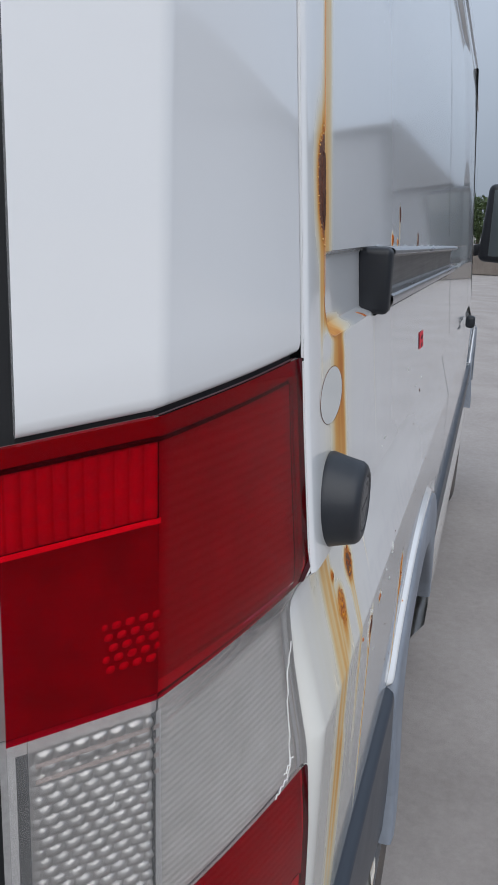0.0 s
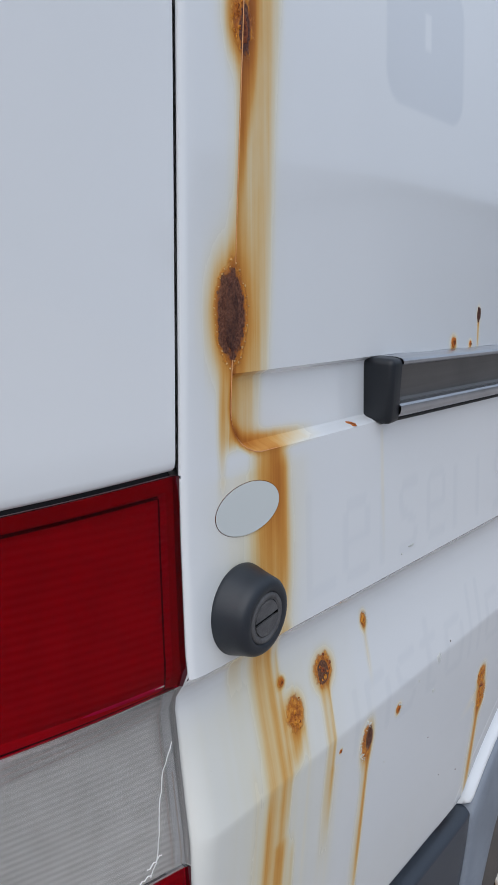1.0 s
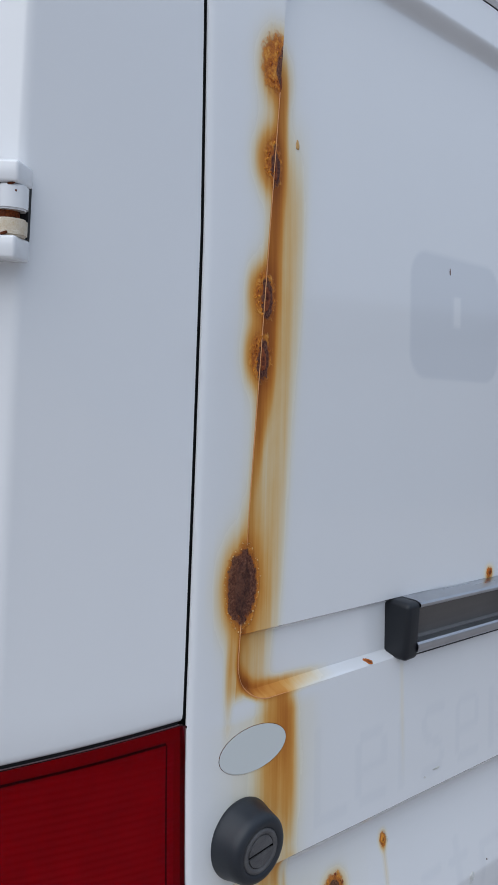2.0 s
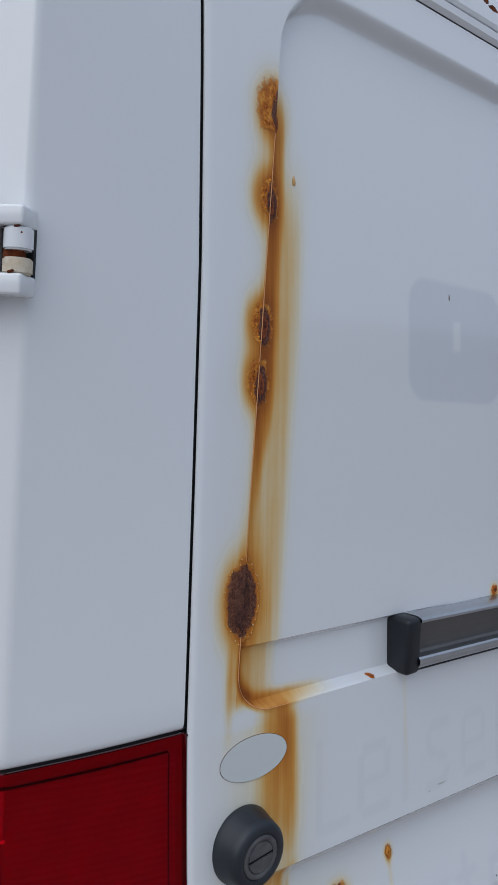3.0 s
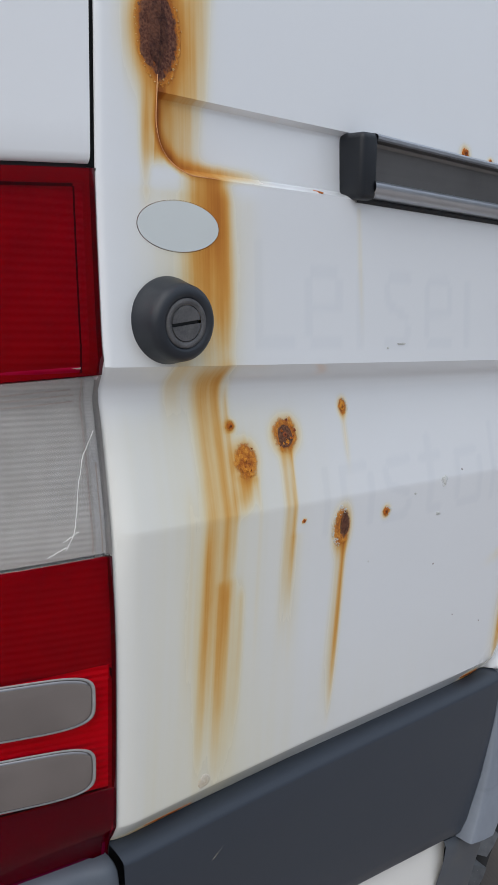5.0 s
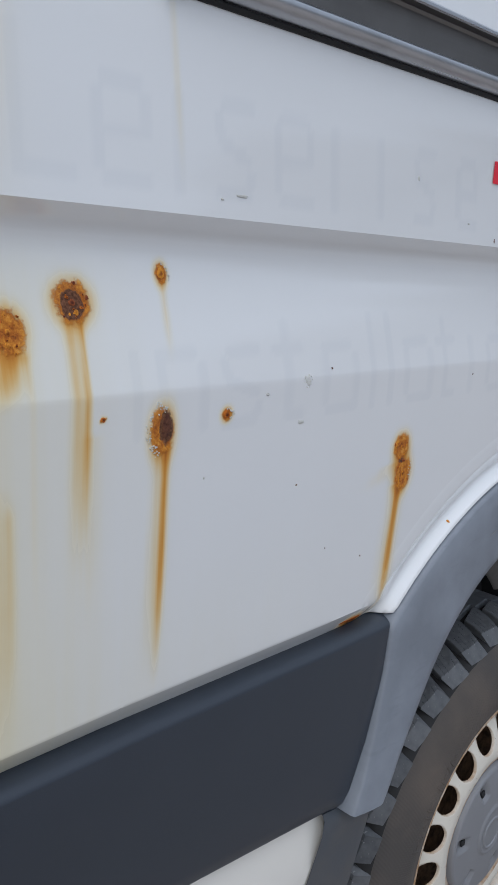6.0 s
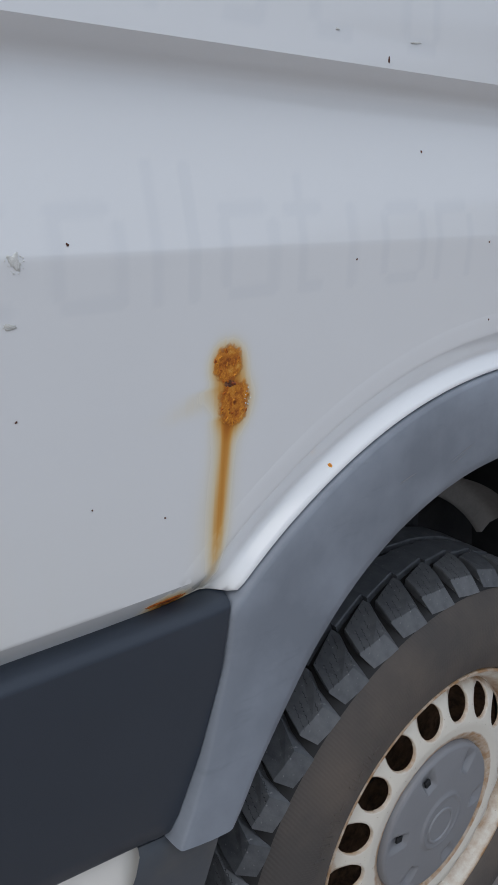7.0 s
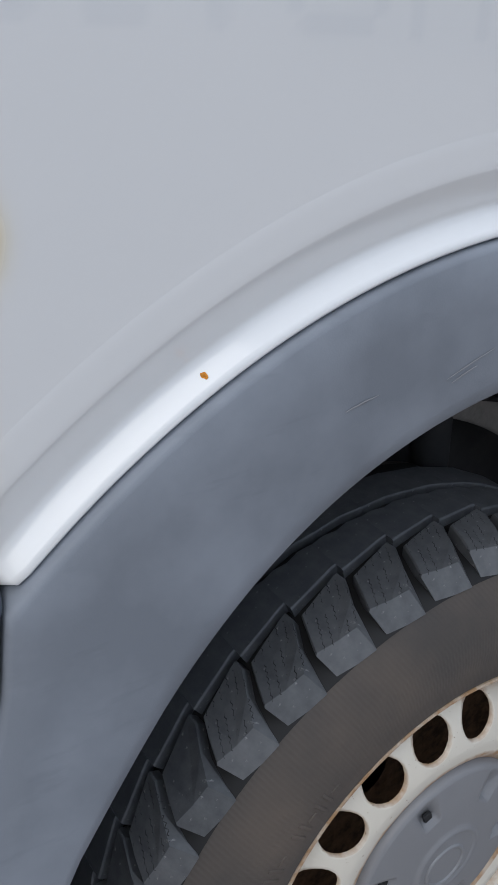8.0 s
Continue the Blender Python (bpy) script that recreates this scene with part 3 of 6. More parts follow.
def yellow_field(x, z):
    low = smooth01((1.29 - z) / 0.05) * np.exp(-((x - 0.11) / 0.12) ** 2) * 0.52
    low += smooth01((1.05 - z) / 0.15) * np.exp(-((x - 0.25) / 0.25) ** 2) * 0.16
    mid = np.exp(-((x - 0.10) / 0.05) ** 2) * smooth01((1.45 - z) / 0.02) * smooth01((z - 1.27) / 0.04) * 0.50
    up = np.exp(-((x - seam_x(z) - 0.02) / 0.032) ** 2) * smooth01((1.98 - z) / 0.05) * smooth01((z - 1.44) / 0.03) * 0.36
    return low + mid + up


def bar(x, z, x0, x1, z0, z1, soft=0.006):
    return smooth01((x - x0) / soft) * smooth01((x1 - x) / soft) * smooth01((z - z0) / soft) * smooth01((z1 - z) / soft)


def stroke(x, z, x0, z0, x1, z1, half):
    """Softly bounded straight stroke with round ends."""
    dx, dz = x1 - x0, z1 - z0
    t = np.clip(((x - x0) * dx + (z - z0) * dz) / (dx * dx + dz * dz), 0, 1)
    return smooth01((half - np.hypot(x - x0 - t * dx, z - z0 - t * dz)) / 0.003 + 0.5)


# strokes of each shape in a box one unit wide and high
SHAPES = {
    "L": [(0, 1.3, 0, 0), (0, 0, 1, 0)], "loop": [(0, 0.15, 0, 0.85), (0.15, 1, 0.85, 1), (1, 0.85, 1, 0.5), (1, 0.5, 0, 0.5), (0.15, 0, 1, 0)],
    "hook": [(1, 1, 0.2, 1), (0, 0.85, 0.1, 0.6), (0.1, 0.6, 0.9, 0.4), (1, 0.2, 0.85, 0), (0.85, 0, 0, 0)], "bar": [(0, 0, 0, 1)],
    "i": [(0.5, 0, 0.5, 1)], "n": [(0, 0, 0, 1), (0, 1, 0.8, 1), (1, 0.8, 1, 0)], "s": [(1, 1, 0.2, 1), (0, 0.85, 0.1, 0.6), (0.1, 0.6, 0.9, 0.4), (1, 0.2, 0.85, 0), (0.85, 0, 0, 0)],
    "t": [(0.4, 1.35, 0.4, 0.1), (0.4, 0, 0.9, 0), (0, 1, 0.9, 1)], "a": [(0, 1, 0.8, 1), (1, 0.8, 1, 0), (1, 0, 0.15, 0), (0, 0.15, 0, 0.85)],
    "l": [(0.5, 0, 0.5, 1.45)], "o": [(0, 0.15, 0, 0.85), (0.15, 1, 0.85, 1), (1, 0.85, 1, 0.15), (0.85, 0, 0.15, 0)]}


def ghost_field(x, z):
    """A rounded blue-grey tag, and two rows of faint letter strokes where old film was peeled off."""
    away = np.hypot(np.clip(np.abs(x - 0.399) - 0.061, 0, None), np.clip(np.abs(z - 1.805) - 0.037, 0, None))
    g = smooth01((0.030 - away) / 0.006 + 0.5) - bar(x, z, 0.388, 0.408, 1.795, 1.832, 0.004)
    upper = [("L", 0.170, 0.040), ("loop", 0.232, 0.042), ("bar", 0.305, 0.02), ("hook", 0.346, 0.036), ("loop", 0.414, 0.042), ("bar", 0.490, 0.02), ("bar", 0.560, 0.02), ("hook", 0.622, 0.032), ("loop", 0.704, 0.036), ("o", 0.806, 0.040)]
    lower = [("i", 0.250, 0.02), ("n", 0.285, 0.042), ("s", 0.352, 0.040), ("t", 0.416, 0.036), ("a", 0.482, 0.046), ("l", 0.548, 0.02), ("l", 0.578, 0.02), ("a", 0.617, 0.046), ("t", 0.680, 0.034), ("i", 0.740, 0.02), ("o", 0.789, 0.050), ("n", 0.864, 0.046)]
    for row, base, tall in ((upper, 1.320, 0.066), (lower, 1.1375, 0.059)):
        for c, x0, wide in row:
            lean = -0.027 * x0
            for a, b, d, e in SHAPES[c]:
                g = np.maximum(g, 0.34 * stroke(x, z, x0 + a * wide, base + lean + b * tall, x0 + d * wide, base + lean + e * tall, 0.0052))
    return np.clip(g, 0, 1)


def side_attrs(x, z):
    crust, heart = crust_field(x, z)
    return {"rust": rust_field(x, z), "yellow": yellow_field(x, z), "ghost": ghost_field(x, z), "crust": crust, "heart": heart}


# ---- the van ----
van = tagged(new("van"), "white panel van with rust streaks down its rear side", "van")


def build_side():
    us = np.concatenate([[0, .0012, .0025, .004, .006], np.arange(.009, .048, .0030), np.arange(.048, .066, .0012), np.arange(.066, .17, .0022), np.arange(.17, .38, .0031), np.arange(.38, .57, .0046), np.arange(.57, .64, .0028), np.arange(.64, 1.10, .0046),
                         np.arange(1.10, 1.62, .009), np.arange(1.62, 3.31, .03)])
    zr = np.concatenate([[0, .003, .008, .014, .0195, .0210, .0235], np.arange(.028, .126, .0050), np.arange(.126, .278, .0034), [.2790, .2805, .2815, .2830, .2860], np.arange(.291, .378, .0034), np.arange(.380, .4105, .0021), [.4110, .4122, .4140, .4170],
                         np.arange(.422, .528, .0056), np.arange(.530, .632, .0020), np.arange(.634, .700, .0030), np.arange(.700, .835, .0050), np.arange(.835, 1.120, .0034), np.arange(1.120, 1.138, .0050), np.arange(1.140, 1.240, .0021), np.arange(1.244, 1.278, .006)])
    X = np.zeros((len(us), len(zr)))
    Z = np.zeros_like(X)
    for i, u in enumerate(us):
        lo = float(bottom_z(u + 0.018)) if u < 1.55 else 0.871
        ref = 0.891 + zr
        follow = np.interp(ref, [1.0, 1.15, 1.33, 1.44], [0, 1, 1, 0])
        Z[i] = ref + (float(crease_z(u)) - 1.302) * follow + (lo - 0.891) * np.interp(ref, [0.93, 1.1], [1, 0])
        knots = np.stack([edge_x(Z[i]), seam_x(np.clip(Z[i], 1.45, 2.12)), np.full(len(zr), 0.26)])
        X[i] = [np.interp(u, [0, 0.055, 0.26, 9], [*knots[:, j], 9]) for j in range(len(zr))]
    Y = side_y(X, Z, False)
    verts, faces = grid(np.stack([X, Y, Z], axis=2))
    fx, fz = verts[:, 0], verts[:, 2]
    cut = np.zeros(len(verts), bool)
    for ax in AXLES:
        dx = fx - ax
        cut |= (np.abs(dx) < 0.478) & (fz < arch_outer(dx) + 0.0445 * np.hypot(1, 3.64 * np.abs(np.clip(dx, -0.49, 0.49)) ** 1.6))
    faces = [f for f in faces if not any(cut[k] for k in f)]
    attrs = side_attrs(fx, fz)
    ob = mesh_object("side_panel", verts, faces, PAINT, van, "white painted steel side with rust runs and a pressed field", True, attrs)
    return sharpen(ob, 30)


build_side()


def build_edge_return():
    """The side sheet turned in along the corner gap."""
    for z0, z1, deep in ((0.90, 1.150, 0.022), (1.292, 1.444, 0.022), (1.446, 2.165, 0.0018)):
        rows = []
        for z in np.linspace(z0, z1, 40):
            x = float(edge_x(z))
            y = float(side_y(x, z))
            rows.append([(x + 0.0002, y + 0.0001, z), (x - 0.0003, y + 0.0012, z), (x - 0.0002, y + deep, z)])
        mesh_object("edge_return", *grid(rows), CLEAN, van, "white turned edge of the side sheet")


build_edge_return()

# turned white lip round the rear wheel arch
def build_arch_lip(ax):
    dx = np.linspace(-0.489, 0.489, 165)
    z = arch_outer(dx)
    nx = np.gradient(z, dx)
    ln = np.hypot(nx, 1)
    px, pz = -nx / ln, 1 / ln
    rows = []
    for off in (0.062, 0.058, 0.052, 0.047, 0.042, 0.0385, 0.0375, 0.036, 0.033, 0.030, 0.027, 0.024, 0.0215, 0.019, 0.016, 0.013, 0.010, 0.007, 0.004, 0.001):
        xx = ax + dx + px * off
        lift = np.where((np.abs(xx - ax) > 0.484) | (off > 0.06), -0.0005, 0.00012)
        zz = np.maximum(z + pz * off, bottom_z(xx) + 0.0002)
        rows.append(np.c_[xx, side_y(xx, zz) - lift, zz])
    edge = rows[-1][:, 1]
    for off, dy in ((-0.001, 0.0012), (-0.0015, 0.004), (-0.002, 0.02)):
        rows.append(np.c_[ax + dx + px * off, edge + dy, np.maximum(z + pz * off, bottom_z(ax + dx) + 0.0002)])
    v, f = grid(np.stack(rows, axis=1))
    lx, lz = v[:, 0], v[:, 2]
    mesh_object("arch_lip", v, flip(f), PAINT, van, "white turned lip of the wheel arch", True, side_attrs(lx, lz))


build_arch_lip(AXLES[0])
build_arch_lip(AXLES[1])

# faded grey arch moulding
SEAM_LINE = [(0.552, 0.652), (0.586, 0.729), (0.610, 0.794), (0.616, 0.812), (0.624, 0.858), (0.632, 0.8735)]


def build_arch_trim(ax):
    dxo = np.linspace(-0.400, 0.0, 60)
    outer = np.array([(x - 1.04, z) for x, z in SEAM_LINE[:-1]] + [(d, arch_outer(d) - 0.0022) for d in dxo])
    dxi = np.linspace(-0.400, 0.0, 60)
    inner = np.array([(-0.426, 0.640), (-0.414, 0.660)] + [(d, arch_inner(d)) for d in dxi])
    outer, inner = resample(outer, 90), resample(inner, 90)
    outer = np.r_[outer, outer[-2::-1] * (-1, 1)]
    inner = np.r_[inner, inner[-2::-1] * (-1, 1)]
    outer[:, 0] += ax
    inner[:, 0] += ax
    sec = [(0.0, 0.030), (0.0, 0.006), (0.004, 0.0012), (0.012, -0.0022), (0.025, -0.0048), (0.05, -0.0064), (0.3, -0.0077), (0.55, -0.0083), (0.85, -0.0078), (0.95, -0.0062), (0.985, -0.0022), (1.0, 0.005), (1.0, 0.05)]
    v, f = ribbon(outer, inner, sec, -0.0150)
    rear = v[:, 0] < ax
    v[:, 1] -= flare(v[:, 2]) * rear
    v[:, 0] += 0.35 * flare(v[:, 2]) * rear
    sharpen(mesh_object("arch_moulding", v, flip(f), TRIM_GREY, van, "faded grey plastic moulding round the wheel arch"), 50)


build_arch_trim(AXLES[0])
build_arch_trim(AXLES[1])


def build_side_trim():
    n = 50
    top = resample([(0.024, 0.8848), (0.13, 0.8842), (0.26, 0.8815), (0.43, 0.8748), (0.53, 0.8708), (0.629, 0.8682)], n)
    low = resample([(0.050, 0.712), (0.25, 0.690), (0.53, 0.660), (0.551, 0.655)], n)
    # end along the slanted joint
    seam = np.array(SEAM_LINE)
    rows = []
    shares = [(0.0, 0.035), (0.0, 0.0195), (0.005, 0.0110), (0.012, 0.0048), (0.028, -0.0010), (0.040, -0.0028), (0.050, -0.0032), (0.30, -0.0020), (0.38, -0.0012), (0.65, 0.0030), (0.9, 0.0075), (0.975, 0.011), (1.0, 0.015), (1.0, 0.035)]
    for share, dy in shares:
        z = top[:, 1] + (low[:, 1] - top[:, 1]) * share
        right = np.interp(z, seam[:, 1], seam[:, 0]) - 0.0015
        u = np.linspace(0, 1, n)
        x0 = 0.0245 + 0.012 * share
        x = x0 + (right - x0) * u
        round_end = 0.0018 * (np.clip(1 - u / 0.012, 0, 1) ** 2 + np.clip((u - 0.985) / 0.015, 0, 1) ** 2)
        rows.append(np.c_[x + 0.35 * flare(z) * u, np.full(n, -0.0165 + dy) + round_end - flare(z) * u, z])
    v, f = grid(np.stack(rows, axis=1))
    sharpen(mesh_object("side_moulding", v, flip(f), TRIM_DARK, van, "dark grey plastic side moulding"), 30)
    # the run of the moulding ahead of the wheel
    rows = []
    n = 12
    for share, dy in shares:
        x = np.linspace(1.455, 3.86, n)
        rows.append(np.c_[x, np.full(n, -0.0165 + dy), np.full(n, 0.868 - 0.21 * share)])
    v, f = grid(np.stack(rows, axis=1))
    sharpen(mesh_object("side_moulding", v, flip(f), TRIM_DARK, van, "dark grey plastic side moulding"), 30)


build_side_trim()


def build_sill():
    for x0, x1 in ((0.02, 0.548), (1.54, 3.90)):
        n = 40
        rows = []
        x = np.linspace(x0, x1, n)
        for z, y in ((0.725, 0.030), (0.71, 0.012), (0.69, 0.004), (0.655, -0.007), (0.60, -0.018), (0.53, -0.014), (0.47, 0.03), (0.44, 0.07), (0.43, 0.14)):
            end = x if x1 > 1 else x0 + (x - x0) * (0.545 - 0.31 * (0.655 - z) - x0) / (x1 - x0)
            rows.append(np.c_[end, np.full(n, y), np.full(n, z)])
        v, f = grid(np.stack(rows, axis=1))
        mesh_object("sill", v, flip(f), SILL_PAINT, van, "white painted lower sill")


build_sill()


def build_mudflap():
    """Dark flap that closes the wheel housing behind the tyre."""
    top = resample([(0.524, 0.657), (0.553, 0.652), (0.585, 0.645), (0.611, 0.636)], 24)
    low = resample([(0.436, 0.40), (0.475, 0.40), (0.52, 0.40), (0.549, 0.40)], 24)
    sec = [(0.0, 0.05), (0.0, 0.004), (0.02, -0.001), (0.08, -0.003), (0.3, 0.0), (0.7, 0.006), (1.0, 0.012), (1.0, 0.05)]
    v, f = ribbon(top, low, sec, -0.006)
    v[:, 1] -= 0.8 * flare(v[:, 2])
    v[:, 0] += 0.35 * flare(v[:, 2])
    sharpen(mesh_object("mud_guard", v, flip(f), rubber("guard_rubber", (0.062, 0.072, 0.086), 0.42, 0.8), van, "worn dark grey mud guard"), 45)


build_mudflap()


def build_wheelhouse(ax):
    ang = np.linspace(-20, 200, 50)
    rows = []
    for y in (0.02, 0.06, 0.16, 0.30):
        rows.append([(ax + 0.455 * math.cos(radians(a)), y, 0.43 + 0.455 * math.sin(radians(a))) for a in ang])
    v, f = grid(np.swapaxes(np.array(rows), 0, 1))
    mesh_object("wheelhouse", v, f, HOLLOW, van, "black wheel housing")
    ring = [(ax + 0.46 * math.cos(radians(a)), 0.30, 0.43 + 0.46 * math.sin(radians(a))) for a in np.linspace(0, 360, 40, endpoint=False)]
    mesh_object("wheelhouse_back", ring, [tuple(range(40))], HOLLOW, van, "", False)
    if ax < 2:
        rows = []
        for a in np.linspace(40, 108, 30):
            c, t = math.cos(radians(a)), math.sin(radians(a))
            rows.append([(ax + r * c, y, 0.345 + r * t) for r, y in ((0.455, 0.150), (0.452, 0.196), (0.440, 0.204), (0.418, 0.206), (0.414, 0.214))])
        mesh_object("liner_panel", *grid(rows), LINER, van, "dusty grey inner panel of the wheel housing")
        pts = [[(1.165 + 0.022 * math.cos(b) + 0.05 * (0.75 - z), 0.225 + 0.022 * math.sin(b), z) for b in np.linspace(0, 6.2832, 17)[:-1]] for z in (0.45, 0.60, 0.78)]
        mesh_object("strut", *grid(pts, close_v=True), HOLLOW, van, "dark suspension strut")
    # flange ring closing the opening behind the moulding
    pts = []
    for dx in np.linspace(-0.42, 0.42, 60):
        pts.append([(ax + dx, 0.030, arch_outer(dx) + 0.01), (ax + dx * 1.0, 0.032, arch_inner(dx) - 0.0)])
    v, f = grid(np.array(pts))
    mesh_object("wheelhouse_flange", v, f, HOLLOW, van)


build_wheelhouse(AXLES[0])
build_wheelhouse(AXLES[1])


# ---- rear corner: plan curve shared by the lamp and the panel above it ----
BEND, TURN_IN, DOOR_EDGE = (-0.138, 0.046), (-0.1805, 0.0995), (-0.232, 0.30)


def rear_curve(start, n=60, inset=0.0, reach=0.0):
    """Plan points from the side's edge round the soft bend to the rear door's gap, and their outward normals."""
    p0, b, c = np.array(start), np.array(BEND), np.array(TURN_IN)
    d0, d1 = (p0 - b) / np.linalg.norm(p0 - b), (c - b) / np.linalg.norm(c - b)
    c = c + d1 * reach
    a0, a1 = b + d0 * 0.006, b + d1 * 0.005
    t = np.linspace(0, 1, 13)[:, None]
    arc = (1 - t) ** 2 * a0 + 2 * t * (1 - t) * b + t ** 2 * a1
    flat0 = p0 + (a0 - p0) * np.linspace(0, 1, 30)[:, None]
    bulge = 0.0025 * np.sin(np.linspace(0, np.pi, 30))[:, None] * np.array([[-0.25, -0.97]])
    flat0 = flat0 + bulge
    flat1 = a1 + (c - a1) * np.linspace(0, 1, 10)[:, None]
    pts = np.r_[flat0, arc[1:], flat1[1:]]
    tang = np.gradient(pts, axis=0)
    tang /= np.linalg.norm(tang, axis=1)[:, None]
    nor = np.c_[tang[:, 1], -tang[:, 0]]
    nor *= np.where(nor[:, 1:2] > 0.2, -1, 1)
    nor = np.where((nor @ np.array([-0.6, -0.8]))[:, None] < 0, -nor, nor)
    return pts - nor * inset, nor


def edge_point(z, gap=0.004):
    x = float(edge_x(z))
    return x - gap, float(side_y(x, z)) + float(np.interp(z, [1.285, 1.31], [-0.0042, 0.001]))


def droop(pts):
    """How far the lamp and the panel edge above it sink towards the rear."""
    return np.interp(-pts[:, 0], [-0.01, 0.138, 0.186], [0, -0.0095, -0.0215])


def curve_sheet(zs, gap=0.004, inset=0.0, keep=None, reach=0.0):
    rows = []
    for z in zs:
        pts, nor = rear_curve(edge_point(z, gap), inset=inset, reach=reach)
        if keep is not None:
            pts = pts[keep]
        rows.append(np.c_[pts, z + droop(pts)])
    return np.array(rows)


def shell(outer, inner):
    """A closed shell between two sheets of the same layout."""
    nu, nv = outer.shape[:2]
    v0, f0 = grid(outer)
    v1, f1 = grid(inner)
    n = len(v0)
    faces = list(f0) + [tuple(k + n for k in reversed(f)) for f in f1]
    ring = [j for j in range(nv)] + [i * nv + nv - 1 for i in range(1, nu)] + [(nu - 1) * nv + j for j in range(nv - 2, -1, -1)] + [i * nv for i in range(nu - 2, 0, -1)]
    for k in range(len(ring)):
        a, b = ring[k], ring[(k + 1) % len(ring)]
        faces.append((a, a + n, b + n, b))
    return np.r_[v0, v1], faces


def build_corner_panel():
    zs = np.r_[1.4490, 1.4500, 1.4525, 1.457, np.arange(1.48, 2.17, 0.03), 2.168]
    outer = curve_sheet(zs)
    # rolled lower edge and rolled edge at the seam
    for k, roll in enumerate((0.005, 0.003, 0.001)):
        pts, nor = rear_curve(edge_point(zs[k]))
        outer[k, :, :2] = pts - nor * roll
    inner = curve_sheet(zs, inset=0.012)
    v, f = shell(outer, inner)
    sharpen(mesh_object("corner_panel", v, f, CLEAN, van, "white painted corner panel above the tail lamp"), 50)
    # black seal in the gap
    for za, zb, back in ((0.90, 1.15, 0.016), (1.155, 1.290, 0.003), (1.447, 2.165, 0.0)):
        rows = []
        for z in np.linspace(za, zb, 30):
            x, y = edge_point(z, 0.0)
            y += back
            rows.append([(x + 0.006, y + 0.008, z), (x - 0.006, y + 0.014, z), (x - 0.018, y + 0.022, z), (x - 0.05, y + 0.045, z)])
        mesh_object("seam_seal", *grid(rows), GAP, van, "black rubber seal in the panel gap")
    rows = []
    for z in (1.440, 1.4505, 1.470):
        pts, nor = rear_curve(edge_point(1.45), inset=0.007)
        rows.append(np.c_[pts, z + droop(pts)])
    v, f = grid(rows)
    mesh_object("seam_seal", v, f, GAP, van, "black rubber seal in the panel gap")


build_corner_panel()


def build_rear_door():
    """The rear door beyond the corner panel, with the dark gap before it."""
    rows = []
    for z in (0.62, 0.9, 1.25, 1.40, 1.445, 1.8, 2.168):
        rows.append([(-0.174, 0.103, z), (-0.170, 0.118, z), (-0.188, 0.130, z)])
    v, f = grid(rows)
    mesh_object("door_seal", v, f, GAP, van, "black rubber seal of the rear door")
    rows = []
    for z in (0.55, 0.58, 0.9, 1.3, 1.7, 2.1, 2.168):
        rows.append([(-0.180, 0.128, z), (-0.196, 0.1285, z), (-0.203, 0.134, z), (-0.232, 0.30, z), (-0.245, 0.60, z), (-0.248, 0.97, z), (-0.245, 1.34, z), (-0.232, 1.64, z), (-0.19, 1.84, z), (-0.05, 1.93, z)])
    v, f = grid(rows)
    mesh_object("rear_door", v, f, CLEAN, van, "white rear door leaf")


build_rear_door()

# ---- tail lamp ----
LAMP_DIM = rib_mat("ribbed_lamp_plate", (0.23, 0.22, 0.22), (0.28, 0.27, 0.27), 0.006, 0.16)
DARK_RED = rough_mat("dark_red_border", (0.17, 0.10, 0.11), (0.21, 0.12, 0.13), 30, 0.4, 0.1, 0.001)
EDGE_MASK_RED = rough_mat("bonded_edge", (0.050, 0.004, 0.010), (0.075, 0.006, 0.014), 60, 0.4, 0.1, 0.001)
EDGE_CLEAR = rough_mat("lens_border", (0.26, 0.255, 0.255), (0.38, 0.375, 0.37), 260, 0.3, 0.6, 0.001)
# darker copy of the ribbed plate, with shade put into its colour
LAMP_SHADE = rib_mat("shaded_lamp_plate", (0.14, 0.132, 0.132), (0.22, 0.21, 0.205), 0.006, 0.06)
CELL_RED = rough_mat("red_cell_backing", (0.36, 0.35, 0.35), (0.46, 0.45, 0.45), 40, 0.3, 0.2, 0.001)
LAMP_MID = rib_mat("pale_lamp_plate", (0.58, 0.57, 0.56), (0.70, 0.69, 0.68), 0.006, 0.35)
BRIGHT_BAR = rough_mat("pale_bar", (0.80, 0.78, 0.76), (0.88, 0.86, 0.84), 20, 0.25)
CLEAR_BACK = rib_mat("clear_rib_plate", (0.31, 0.296, 0.282), (0.37, 0.355, 0.34), 0.0045, 0.20, 0.24)
CELL_CHROME = metal("cell_chrome", (0.42, 0.41, 0.40), 0.34, (40, 40, 40))
# brown of the frame lines; in the slots it stands in for shade
SLOT_SHADE = rough_mat("brown_slot_shade", (0.20, 0.16, 0.15), (0.34, 0.28, 0.26), 80, 0.4)
lamp = mesh_object("tail_lamp", *grid(curve_sheet(np.linspace(0.878, 1.446, 12), 0.008, 0.034, None, 0.006)), BLACK, van, "tall red and clear tail lamp wrapping the corner")


REACH = 0.0095


